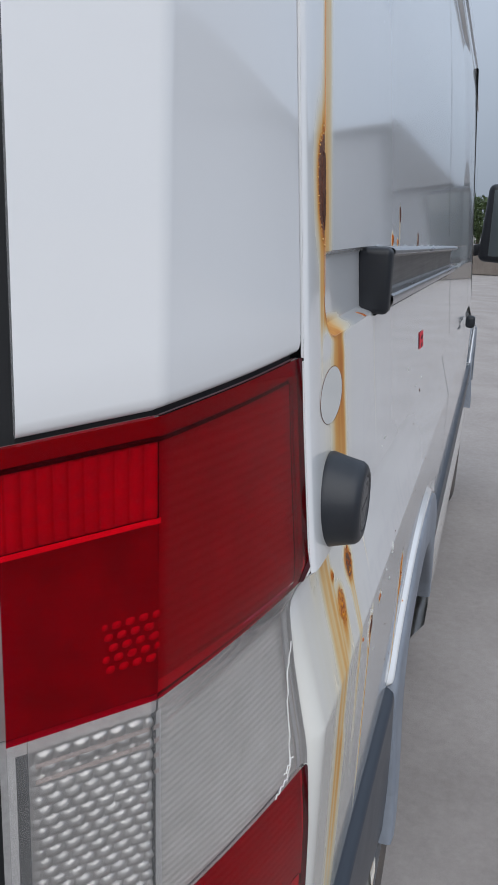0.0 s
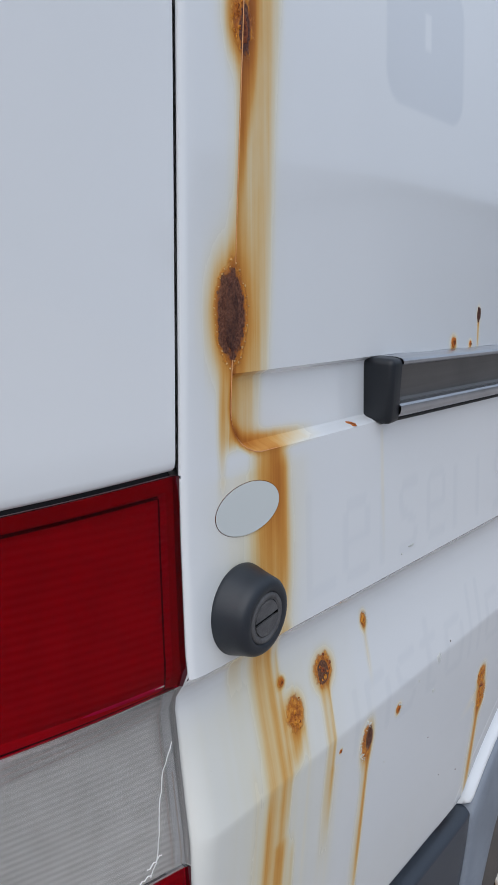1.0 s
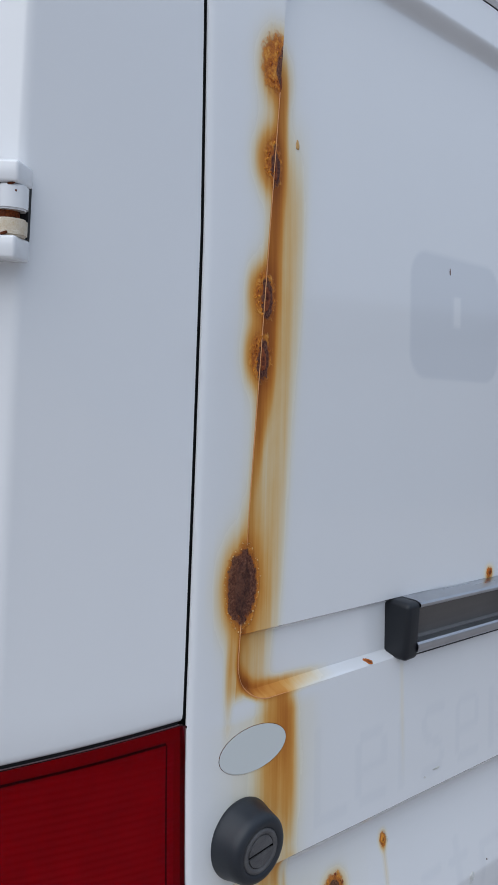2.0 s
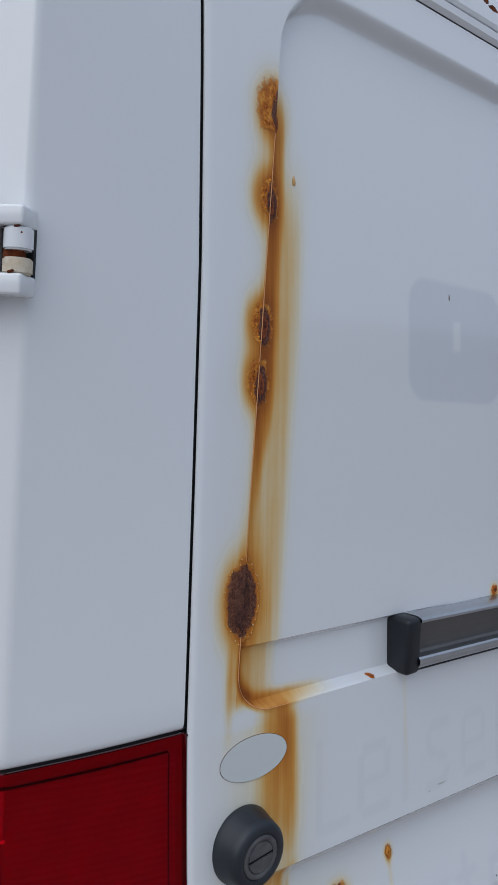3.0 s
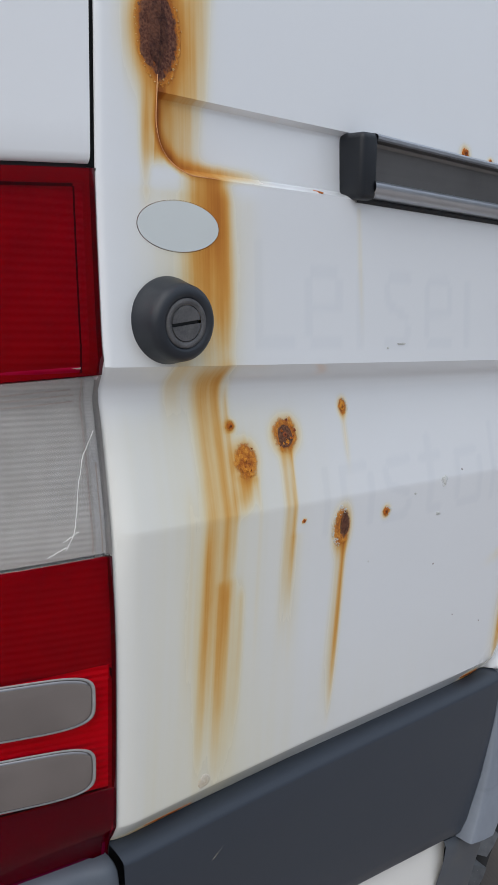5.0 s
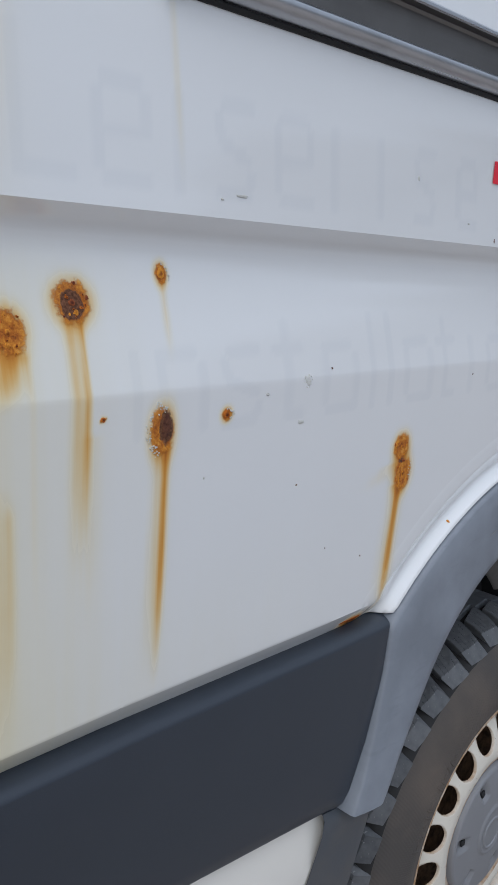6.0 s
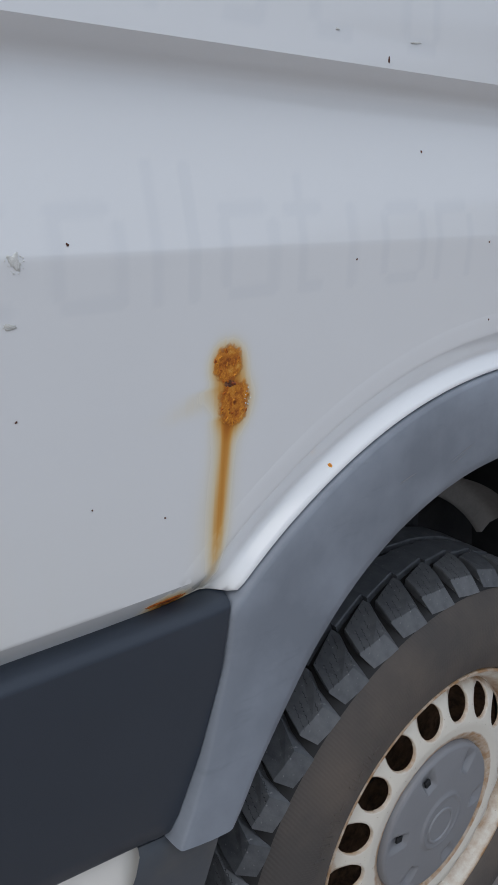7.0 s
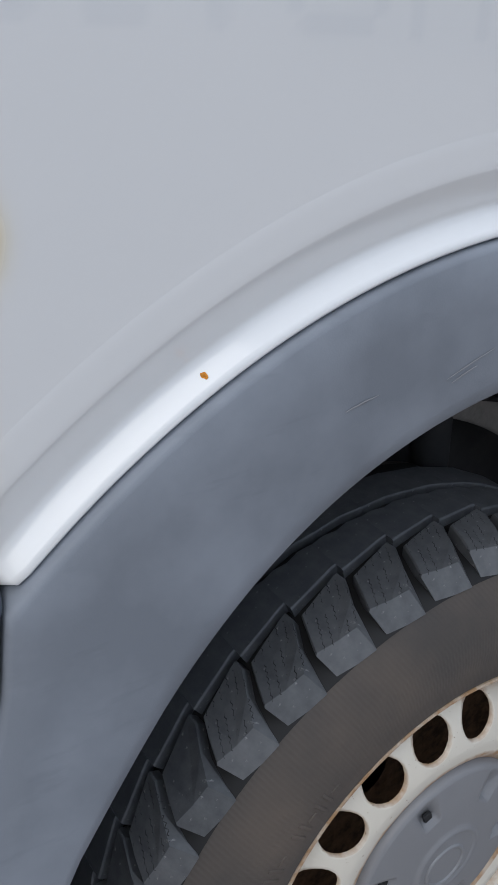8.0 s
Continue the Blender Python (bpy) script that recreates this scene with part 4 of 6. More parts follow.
def lens_piece(name, z0, z1, material, label, gap, thick=0.0035, rows=10, lift=0.0, crown=0.003):
    zs = np.linspace(z0, z1, rows)
    outer, inner = curve_sheet(zs, gap, -lift, None, REACH), curve_sheet(zs, gap + 0.003, thick, None, REACH)
    for sheet in (outer, inner):
        for k, z in enumerate(zs):
            edge = min(k, rows - 1 - k)
            if sheet is outer and edge == 0:
                pts, nor = rear_curve(edge_point(z, gap), inset=-lift + crown * 0.6, reach=REACH)
                sheet[k, :, :2] = pts
    # close the free edge towards the body
    v, f = shell(outer, inner)
    ob = sharpen(mesh_object(name, v, f, material, lamp, label), 40)
    ob.visible_shadow = False
    return ob


lens_piece("red_lens", 1.2950, 1.4460, RED_LENS, "deep red upper lens", 0.0014)
lens_piece("clear_lens", 1.1530, 1.2945, CLEAR_LENS, "clear ribbed middle lens", 0.003)
lens_piece("red_lens", 0.9470, 1.1525, RED_LENS, "red lower lens", 0.0014)
lens_piece("dark_red_lens", 0.861, 0.9465, RED_DEEP, "dark red foot of the lamp", 0.0008)


def lamp_band(name, z0, z1, a, b, inset, material, label="", height=None, gap=0.006, nz=8, ns=60):
    """A sheet behind the lens between two heights and two places along the plan curve; height(s, z) raises its relief."""
    rows = []
    for z in np.linspace(z0, z1, nz):
        pts, nor = rear_curve(edge_point(z, gap), inset=inset, reach=REACH + 0.003)
        i = np.arange(len(pts))
        run = np.r_[0, np.cumsum(np.hypot(*np.diff(pts, axis=0).T))]
        q = np.interp(np.linspace(np.interp(a, i, run), np.interp(b, i, run), ns), run, i)
        p = np.c_[np.interp(q, i, pts[:, 0]), np.interp(q, i, pts[:, 1])]
        m = np.c_[np.interp(q, i, nor[:, 0]), np.interp(q, i, nor[:, 1])]
        if height:
            t = (z - z0) / (z1 - z0)
            window = smooth01(min(t, 1 - t) / 0.04) * smooth01(np.minimum(q - a, b - q) / 1.0)
            p = p + m * (height(np.linspace(0, 1, ns), z) * window)[:, None]
        rows.append(np.c_[p, z + droop(p)])
    v, f = grid(rows)
    return mesh_object(name, v, f, material, lamp, label)


def lamp_inside():
    """Ribbed plates, faceted bowls, bright bar and frame lines behind the lenses."""
    last = 50.0
    def cells(tall, pz, count, slant=0.0, rows=1.0):
        """Rows of small pillows; every second row is set off by half a pillow; rows under 1 fades the rows into upright ribs."""
        return lambda s, z: tall * (1 - rows + rows * np.abs(np.sin(np.pi * z / pz)) ** 0.6) * np.abs(np.sin(np.pi * (count * s + 0.5 * (int(z / pz) % 2) * (rows == 1.0) + slant * z))) ** 0.6
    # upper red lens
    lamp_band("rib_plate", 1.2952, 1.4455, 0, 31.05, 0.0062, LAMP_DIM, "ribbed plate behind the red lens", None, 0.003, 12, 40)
    lamp_band("rib_plate", 1.2952, 1.392, 31, last, 0.0064, LAMP_SHADE, "shaded grey plate behind the red lens", None, 0.003, 12, 20)
    lamp_band("reflector_cells", 1.3925, 1.4325, 31, last, 0.0074, CELL_RED, "ribbed red reflector", cells(0.0026, 0.0090, 11, 0, 0.25), 0.006, 60, 160)
    lamp_band("reflector_cells", 1.314, 1.344, 29.5, 44.5, 0.0085, CELL_RED, "faceted reflector under the red lens", cells(0.0034, 0.0060, 5, 20), 0.006, 50, 90)
    lamp_band("bright_bar", 1.3905, 1.3935, 31, last, 0.0050, BRIGHT_BAR, "bright bar under the upper reflector")
    lamp_band("lamp_border", 1.4355, 1.4460, 0, last, 0.0042, DARK_RED, gap=0.0012)
    lamp_band("frame_line", 1.4326, 1.4350, 2.2, last, 0.0044, GAP)
    lamp_band("lamp_border", 1.296, 1.4355, 0, 1.6, 0.0042, DARK_RED, gap=0.0012, ns=5)
    lamp_band("frame_line", 1.298, 1.4330, 1.95, 2.25, 0.0044, GAP, ns=5)
    lamp_band("plate_foot", 1.2953, 1.3030, 2.4, 31, 0.0060, CELL_RED, "pale foot of the plate behind the red lens")
    # opaque dark red strips, added to hide the glow at the red lenses' edges
    for z0, z1 in ((1.2952, 1.4458), (0.9472, 1.1523)):
        rows = []
        for z in np.linspace(z0, z1, 14):
            (x0, y0), (x1, y1) = (rear_curve(edge_point(z, g), inset=d, reach=REACH)[0][0] for g, d in ((0.0008, -0.0002), (0.0036, 0.0042)))
            rows.append([(x0, y0, z), (x0 * 0.5 + x1 * 0.5, y0 * 0.5 + y1 * 0.5, z), (x1, y1, z)])
        mesh_object("edge_mask", *grid(rows), EDGE_MASK_RED, lamp, "dark red bonded edge of the lens")
    # clear lens
    lamp_band("rib_plate", 1.154, 1.2935, 0.6, 29, 0.0062, CLEAR_BACK, "ribbed plate behind the clear lens", None, 0.004, 24, 40)
    lamp_band("reflector_cells", 1.158, 1.283, 31, last - 1.5, 0.0095, CELL_CHROME, "faceted chrome reflector", cells(0.0022, 0.0064, 7, 18), 0.006, 170, 150)
    lamp_band("lamp_border", 1.283, 1.2940, 29, last, 0.0075, EDGE_CLEAR)
    lamp_band("lamp_border", 1.154, 1.2940, last - 0.9, last, 0.0065, EDGE_CLEAR, ns=6)
    lamp_band("lamp_border", 1.155, 1.2935, 0.0, 1.5, 0.0045, EDGE_CLEAR, ns=6, gap=0.004)
    lamp_band("edge_ticks", 1.226, 1.2930, 0.2, 1.5, 0.0036, EDGE_CLEAR, "ribbed edge of the clear lens", lambda s, z: 0.0011 * (0.5 - 0.5 * math.cos(2 * math.pi * z / 0.0026)) + 0 * s, 0.004, 130, 6)
    lamp_band("frame_line", 1.156, 1.2930, 1.55, 1.85, 0.0044, SLOT_SHADE, ns=5)
    lamp_band("frame_line", 1.156, 1.2260, 0.5, 0.75, 0.0040, SLOT_SHADE, ns=5, gap=0.004)
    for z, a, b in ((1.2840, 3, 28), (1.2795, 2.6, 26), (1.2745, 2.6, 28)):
        lamp_band("frame_line", z, z + 0.0013, a, b, 0.0052, SLOT_SHADE, ns=24, nz=3)
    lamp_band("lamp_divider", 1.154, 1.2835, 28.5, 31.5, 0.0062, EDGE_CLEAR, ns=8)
    # slots are flat strips with their shade put into the colour
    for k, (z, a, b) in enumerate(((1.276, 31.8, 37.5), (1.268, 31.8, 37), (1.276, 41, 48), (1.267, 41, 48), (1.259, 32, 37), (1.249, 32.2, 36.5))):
        lamp_band("dark_slot", z, z + 0.0028, a, b, 0.0040, SLOT_SHADE, ns=14, nz=3)
    # end walls towards the body
    for z0, z1, material in ((1.2955, 1.4455, GAP), (1.1535, 1.2945, EDGE_CLEAR), (0.8650, 1.1525, GAP)):
        rows = []
        for z in np.linspace(z0, z1, 14):
            x, y = edge_point(z, 0.0003)
            rows.append([(x, y + 0.0002, z), (x + 0.0001, y + 0.012, z), (x + 0.0001, y + 0.045, z)])
        mesh_object("end_wall", *grid(rows), material, lamp, "end wall of the lamp")
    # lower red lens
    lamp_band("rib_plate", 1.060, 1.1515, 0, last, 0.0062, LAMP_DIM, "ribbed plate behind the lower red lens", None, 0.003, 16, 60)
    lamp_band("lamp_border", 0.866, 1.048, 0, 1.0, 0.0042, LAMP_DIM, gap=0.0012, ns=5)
    lamp_band("rib_plate", 0.948, 1.060, 0, last, 0.0062, LAMP_MID, "plain plate behind the lower red lens")
    lamp_band("rib_plate", 0.864, 0.946, 0, last, 0.0062, LAMP_SHADE, "plain plate behind the foot of the lamp")


lamp_inside()


def lamp_windows():
    """Two clear rounded windows in the lower red lens."""
    for z0, z1 in ((1.012, 1.057), (0.950, 0.994)):
        zc, hz = (z0 + z1) / 2, (z1 - z0) / 2
        rows = []
        for share, lift in ((1.0, -0.001), (0.99, 0.0012), (0.95, 0.0022), (0.88, 0.0026), (0.5, 0.0030), (0.0, 0.0030)):
            ring = []
            for k in range(48):
                a = 2 * math.pi * k / 48
                c, s = math.cos(a), math.sin(a)
                u = math.copysign(abs(c) ** 0.45, c) * share
                w = math.copysign(abs(s) ** 0.45, s) * share
                z = zc + hz * w
                pts, nor = rear_curve(edge_point(z, 0.0045), inset=-lift)
                pos = 3 + 13 * (u + 1)
                i = np.arange(len(pts))
                ring.append((np.interp(pos, i, pts[:, 0]), np.interp(pos, i, pts[:, 1]), z))
            rows.append(ring)
        v, f = grid(rows, close_v=True)
        rim_rows = []
        for share, lift in ((1.055, 0.0004), (1.05, 0.0016), (1.0, 0.0016), (0.99, 0.0004)):
            ring = []
            for k in range(48):
                a = 2 * math.pi * k / 48
                c, t = math.cos(a), math.sin(a)
                z = zc + hz * math.copysign(abs(t) ** 0.45, t) * share
                pts, nor = rear_curve(edge_point(z, 0.0045), inset=-lift)
                pos = 16 + 13 * math.copysign(abs(c) ** 0.45, c) * (1 + (share - 1) * 0.6)
                i = np.arange(len(pts))
                ring.append((np.interp(pos, i, pts[:, 0]), np.interp(pos, i, pts[:, 1]), z))
            rim_rows.append(ring)
        rv, rf = grid(rim_rows, close_v=True)
        mesh_object("window_rim", rv, rf, EDGE_CLEAR, lamp, "pale rim of the window")
        mesh_object("lamp_window", v, f, metal("window_lens", (0.36, 0.33, 0.32), 0.16, (25, 25, 60)) if "window_lens" not in bpy.data.materials else bpy.data.materials["window_lens"], lamp, "clear rounded window in the red lens")


lamp_windows()

# broken corner of the clear lens: bright crack lines
def build_cracks():
    for pts in ([(0.009, 1.252), (-0.001, 1.232), (-0.007, 1.205), (-0.011, 1.178), (-0.019, 1.163)], [(-0.019, 1.165), (-0.033, 1.158)], [(-0.009, 1.176), (-0.021, 1.169)]):
        dense = resample(pts, 20)
        rows = []
        for k, (x, z) in enumerate(dense):
            c, nor = rear_curve(edge_point(z, 0.011), inset=-0.0006)
            i = int(np.argmin(np.abs(c[:, 0] - x)))
            w = 0.00022 + 0.00012 * math.sin(k * 1.7)
            rows.append([(x - w, c[i, 1] - 0.0004, z - w), (x, c[i, 1] - 0.0012, z), (x + w, c[i, 1] - 0.0004, z + w)])
        v, f = grid(rows)
        mesh_object("lens_crack", v, f, LAMP_BACK, lamp, "", False)


build_cracks()


def build_bumper():
    """Grey plastic bumper end under the lamp."""
    rows = []
    for z, out in ((0.8765, -0.010), (0.8755, 0.004), (0.870, 0.010), (0.85, 0.013), (0.80, 0.012), (0.70, 0.012), (0.60, 0.006), (0.52, -0.01), (0.48, -0.05)):
        pts, nor = rear_curve((0.024, 0.0), inset=0.0)
        lean = 0.012 * (0.874 - z) / 0.2
        first = np.array([[0.0228 + lean, 0.016 - max(out, 0) * 0.4], [0.0226 + lean, -0.001 - out], [0.0208 + lean, -0.003 - out], [0.010 + lean, -0.002 - out]])
        ring = np.r_[first, pts[4:] + nor[4:] * out, [[-0.235, 0.3], [-0.25, 0.9]] + np.array([[-out, 0], [-out, 0]])]
        rows.append(np.c_[ring, z + droop(ring) * 0.6])
    v, f = grid(rows)
    sharpen(mesh_object("bumper_end", v, f, BUMPER_GREY, van, "weathered grey plastic bumper corner"), 60)


build_bumper()


def build_hinge():
    """Door hinge standing out from the corner panel: arm with a notch, two knuckles and a pin."""
    along = Vector((TURN_IN[0] - BEND[0], TURN_IN[1] - BEND[1], 0)).normalized()
    out = Vector((along.y, -along.x, 0))
    if out.x > 0:
        out = -out
    base = Matrix((( along.x, out.x, 0, 0), (along.y, out.y, 0, 0), (0, 0, 1, 0), (0, 0, 0, 1)))
    root = Vector((BEND[0], BEND[1] + 0.002, 1.8245))
    def place(s, o, h):
        return root + along * s + out * o + Vector((0, 0, h))
    bm = bmesh.new()
    box(bm, (0.10, 0.026, 0.062), place(0.063, 0.013, 0), base, 0.003, 3)
    box(bm, (0.041, 0.026, 0.014), place(0.0115, 0.013, 0.024), base, 0.0022, 3)
    box(bm, (0.041, 0.026, 0.015), place(0.0115, 0.013, -0.0235), base, 0.0022, 3)
    hinge = part("hinge", bm, CLEAN, van, "white painted door hinge with chipped rusty knuckles")
    for h, tall, material, label in ((0.0085, 0.016, CLEAN, "white knuckle"), (-0.0105, 0.0115, FLAKE, "yellowed knuckle with rust")):
        bm = bmesh.new()
        bmesh.ops.create_cone(bm, cap_ends=True, segments=28, radius1=0.0105, radius2=0.0105, depth=tall)
        bmesh.ops.bevel(bm, geom=[e for e in bm.edges if e.calc_length() < 0.004], offset=0.0012, segments=2, affect="EDGES")
        bmesh.ops.transform(bm, matrix=Matrix.Translation(place(-0.001, 0.0145, h)), verts=bm.verts)
        part("knuckle", bm, material, hinge, label)
    bm = bmesh.new()
    bmesh.ops.create_cone(bm, cap_ends=True, segments=20, radius1=0.008, radius2=0.008, depth=0.05)
    bmesh.ops.transform(bm, matrix=Matrix.Translation(place(0.003, 0.012, 0)), verts=bm.verts)
    part("pin", bm, RUST_BROWN, hinge, "rusty hinge pin")
    bm = bmesh.new()
    box(bm, (0.036, 0.004, 0.042), place(0.010, 0.002, 0), base)
    part("notch_floor", bm, GAP, hinge)
    for s, o, h, w in ((-0.004, 0.0240, 0.0165, 0.005), (-0.006, 0.0228, 0.012, 0.003), (-0.001, 0.0252, -0.0150, 0.005)):
        bm = bmesh.new()
        box(bm, (w, 0.0012, 0.0018), place(s, o, h), base @ Matrix.Rotation(0.3, 4, "Y"), 0.0004, 1)
        part("rust_chip", bm, RUST_BROWN, hinge)


build_hinge()


# ---- fittings on the side ----
def build_stop():
    """Rubber door stop: stepped cone with a slotted plug."""
    cx, cz = 0.0705, 1.3360
    y0 = float(side_y(cx, cz)) + 0.0028
    prof = [(0.0, 0.0), (0.0345, 0.0), (0.0350, -0.0015), (0.0346, -0.004), (0.0328, -0.0105), (0.0308, -0.0190), (0.0298, -0.0238), (0.0278, -0.0264), (0.0250, -0.0279), (0.0225, -0.0282), (0.0208, -0.0278), (0.0198, -0.0266), (0.0186, -0.0262)]
    pts = []
    for k in range(72):
        a = 2 * math.pi * k / 72
        pts.append([(cx + r * math.cos(a) * 1.0, y0 + y, cz + r * math.sin(a)) for r, y in prof])
    v, f = grid(pts, close_u=True)
    stop = sharpen(mesh_object("door_stop", v, flip(f), STOP_RUBBER, van, "black rubber door stop with a slotted plug"), 40)
    prof = [(0.0196, -0.0262), (0.0188, -0.0278), (0.0163, -0.0281), (0.0154, -0.0272), (0.0144, -0.0269)]
    v, f = revolve([(r, y0 + y) for r, y in prof], 60, (cx, cz))
    mesh_object("plug_ring", v, flip(f), SCREW, stop, "dull grey plug ring")
    for side in (1, -1):
        pts = []
        for k in range(25):
            a = math.pi * k / 24
            x, z = 0.0142 * math.cos(a), side * max(0.0014, 0.0142 * math.sin(a))
            pts.append((x, z))
        tilt = radians(-7)
        verts = []
        for dy in (-0.0261, -0.0275):
            sc = 1.0 if dy > -0.027 else 0.96
            for x, z in pts:
                x, z = x * sc, z * sc
                verts.append((cx + x * math.cos(tilt) + z * math.sin(tilt), y0 + dy, cz - x * math.sin(tilt) + z * math.cos(tilt)))
        n = len(pts)
        faces = [tuple(range(n, 2 * n))] + [(k, (k + 1) % n, n + (k + 1) % n, n + k) for k in range(n)]
        mesh_object("plug_half", verts, faces, SCREW, stop, "scuffed grey plug face", False)
    bm = bmesh.new()
    box(bm, (0.026, 0.002, 0.026), (cx, y0 - 0.0241, cz))
    part("slot_floor", bm, GAP, stop)


build_stop()


def build_cover():
    """Clean oval disc stuck over a hole."""
    cx, cz, a, b = 0.0845, 1.4095, 0.0405, 0.0195
    rows = []
    for share, lift in ((1.0, 0.0), (0.999, -0.0004), (0.992, -0.0005), (0.984, -0.0005), (0.9, -0.0005), (0.5, -0.0005), (0.0, -0.0005)):
        ring = []
        for k in range(72):
            t = 2 * math.pi * k / 72
            x, z = cx + a * share * math.cos(t), cz + b * share * math.sin(t)
            ring.append((x, float(side_y(x, z)) + lift, z))
        rows.append(ring)
    v, f = grid(rows, close_v=True)
    sharpen(mesh_object("oval_cover", v, f, CREAM, van, "clean pale oval cover"), 12)
    rows = []
    for share, lift in ((1.0, -0.0006), (1.010, -0.0003)):
        rows.append([(cx + a * share * math.cos(2 * math.pi * k / 72), float(side_y(cx + a * share * math.cos(2 * math.pi * k / 72), cz + b * share * math.sin(2 * math.pi * k / 72))) + lift, cz + b * share * 1.02 * math.sin(2 * math.pi * k / 72)) for k in range(72)])
    v, f = grid(rows, close_v=True)
    mesh_object("cover_rim", v, f, RUST_BROWN, van, "thin rusty line round the oval cover")


build_cover()


def build_rail():
    """Guide rail of the sliding door: end cap, channel, bright lips."""
    x0, x1 = 0.306, 1.52
    prof = [(0.018, 1.5090), (-0.010, 1.5098), (-0.0160, 1.5086), (-0.0180, 1.5066), (-0.0180, 1.5040), (-0.0160, 1.5026)]
    def run(name, profile, material, label, a=x0, b=x1):
        rows = []
        for x in np.linspace(a, b, 14):
            rows.append([(x, y + 0.0135, z - float(rail_fall(x))) for y, z in profile])
        v, f = grid(rows)
        return sharpen(mesh_object(name, v, f, material, van, label), 30)
    rail = run("door_rail", prof, ALU, "brushed aluminium guide rail of the sliding door")
    run("rail_channel", [(-0.0160, 1.5026), (-0.0060, 1.5020), (-0.0042, 1.4990), (-0.0042, 1.4690), (-0.0065, 1.4662)], CHANNEL, "stained dark channel of the rail")
    run("rail_lip", [(-0.0065, 1.4662), (-0.0170, 1.4664), (-0.0190, 1.4645), (-0.0197, 1.4610), (-0.0190, 1.4575), (-0.0165, 1.4545), (-0.0110, 1.4520), (-0.0060, 1.4508)], ALU, "bright lower lip of the rail")
    run("rail_gasket", [(-0.0060, 1.4508), (-0.0068, 1.4488), (-0.0050, 1.4462), (0.012, 1.4450)], GAP, "black gasket under the rail", x0 - 0.01)
    bm = bmesh.new()
    box(bm, (0.0235, 0.034, 0.0610), (0.2985, 0.0130, 1.4782), Matrix.Rotation(radians(-2), 4, "Y"), 0.006, 4)
    part("rail_cap", bm, BLACK, van, "black plastic end cap of the rail")


build_rail()


def build_sticker():
    x0, z0 = 0.776, 1.3505
    rows = []
    for i in range(9):
        row = []
        for j in range(5):
            x, z = x0 + 0.067 * i / 8 + 0.001 * j, z0 + 0.0245 * j / 4 - 0.0025 * i / 8
            row.append((x, float(side_y(x, z)) - 0.0012, z))
        rows.append(row)
    v, f = grid(rows)
    sticker = mesh_object("sticker", v, f, STICKER_RED, van, "small red inventory sticker with black print")
    text = bpy.data.curves.new("sticker_number", "FONT")
    text.body, text.size, text.align_x = "105390", 0.0088, "CENTER"
    text.extrude = 0.0001
    ob = new("sticker_number", text)
    ob.matrix_world = Matrix.Translation((0.8105, float(side_y(0.81, 1.362)) - 0.0018, 1.3620)) @ Matrix.Rotation(radians(2.2), 4, "Y") @ Matrix.Rotation(radians(90), 4, "X")
    ob.data.materials.append(INK)
    ob.parent = sticker
    for k, (w, dz) in enumerate(((0.014, 0.0055), (0.013, 0.0035), (0.020, 0.0012))):
        bm = bmesh.new()
        box(bm, (w, 0.0004, 0.0014), (0.812 + 0.0005 * k, float(side_y(0.81, 1.355)) - 0.0017, 1.3500 + dz))
        part("print_bar", bm, INK, sticker)


build_sticker()


# ---- rust scabs, chips and scratches ----
FLAKE_WHITE = rough_mat("lifted_white_paint", (0.62, 0.62, 0.58), (0.82, 0.82, 0.80), 300, 0.5, 0.6, 0.001)


def build_fold_edge():
    """Thin raised edge of the fold, stained orange, down to the ledge; its light tone paints the fold's highlight."""
    cx, cz = float(seam_x(1.4895)) + 0.040, 1.4895
    upper = [(float(seam_x(z)), z) for z in np.linspace(1.970, 1.586, 50)]
    lower = [(float(seam_x(z)), z) for z in np.linspace(1.520, 1.492, 8)]
    lower += [(cx - 0.040 * math.cos(a), cz - 0.040 * math.sin(a)) for a in np.linspace(0.05, math.pi / 2, 24)]
    lower += [(x, 1.4495) for x in np.linspace(cx + 0.005, 0.128, 8)]
    for path in (upper, lower):
        p = np.array(path)
        t = np.gradient(p, axis=0)
        t /= np.linalg.norm(t, axis=1)[:, None]
        rows = []
        for k, ((x, z), (a, b)) in enumerate(zip(p, t)):
            w = 0.00055 * min(1.0, (len(p) - k) / 12)
            rows.append([(x - b * w * q, float(side_y(x, z)) - lift, z + a * w * q) for q, lift in ((-1.0, 0.0002), (0.0, 0.0007), (1.0, 0.0002))])
        mesh_object("fold_edge", *grid(rows), FOLD_GLINT, van, "rust-stained edge of the fold")


build_fold_edge()

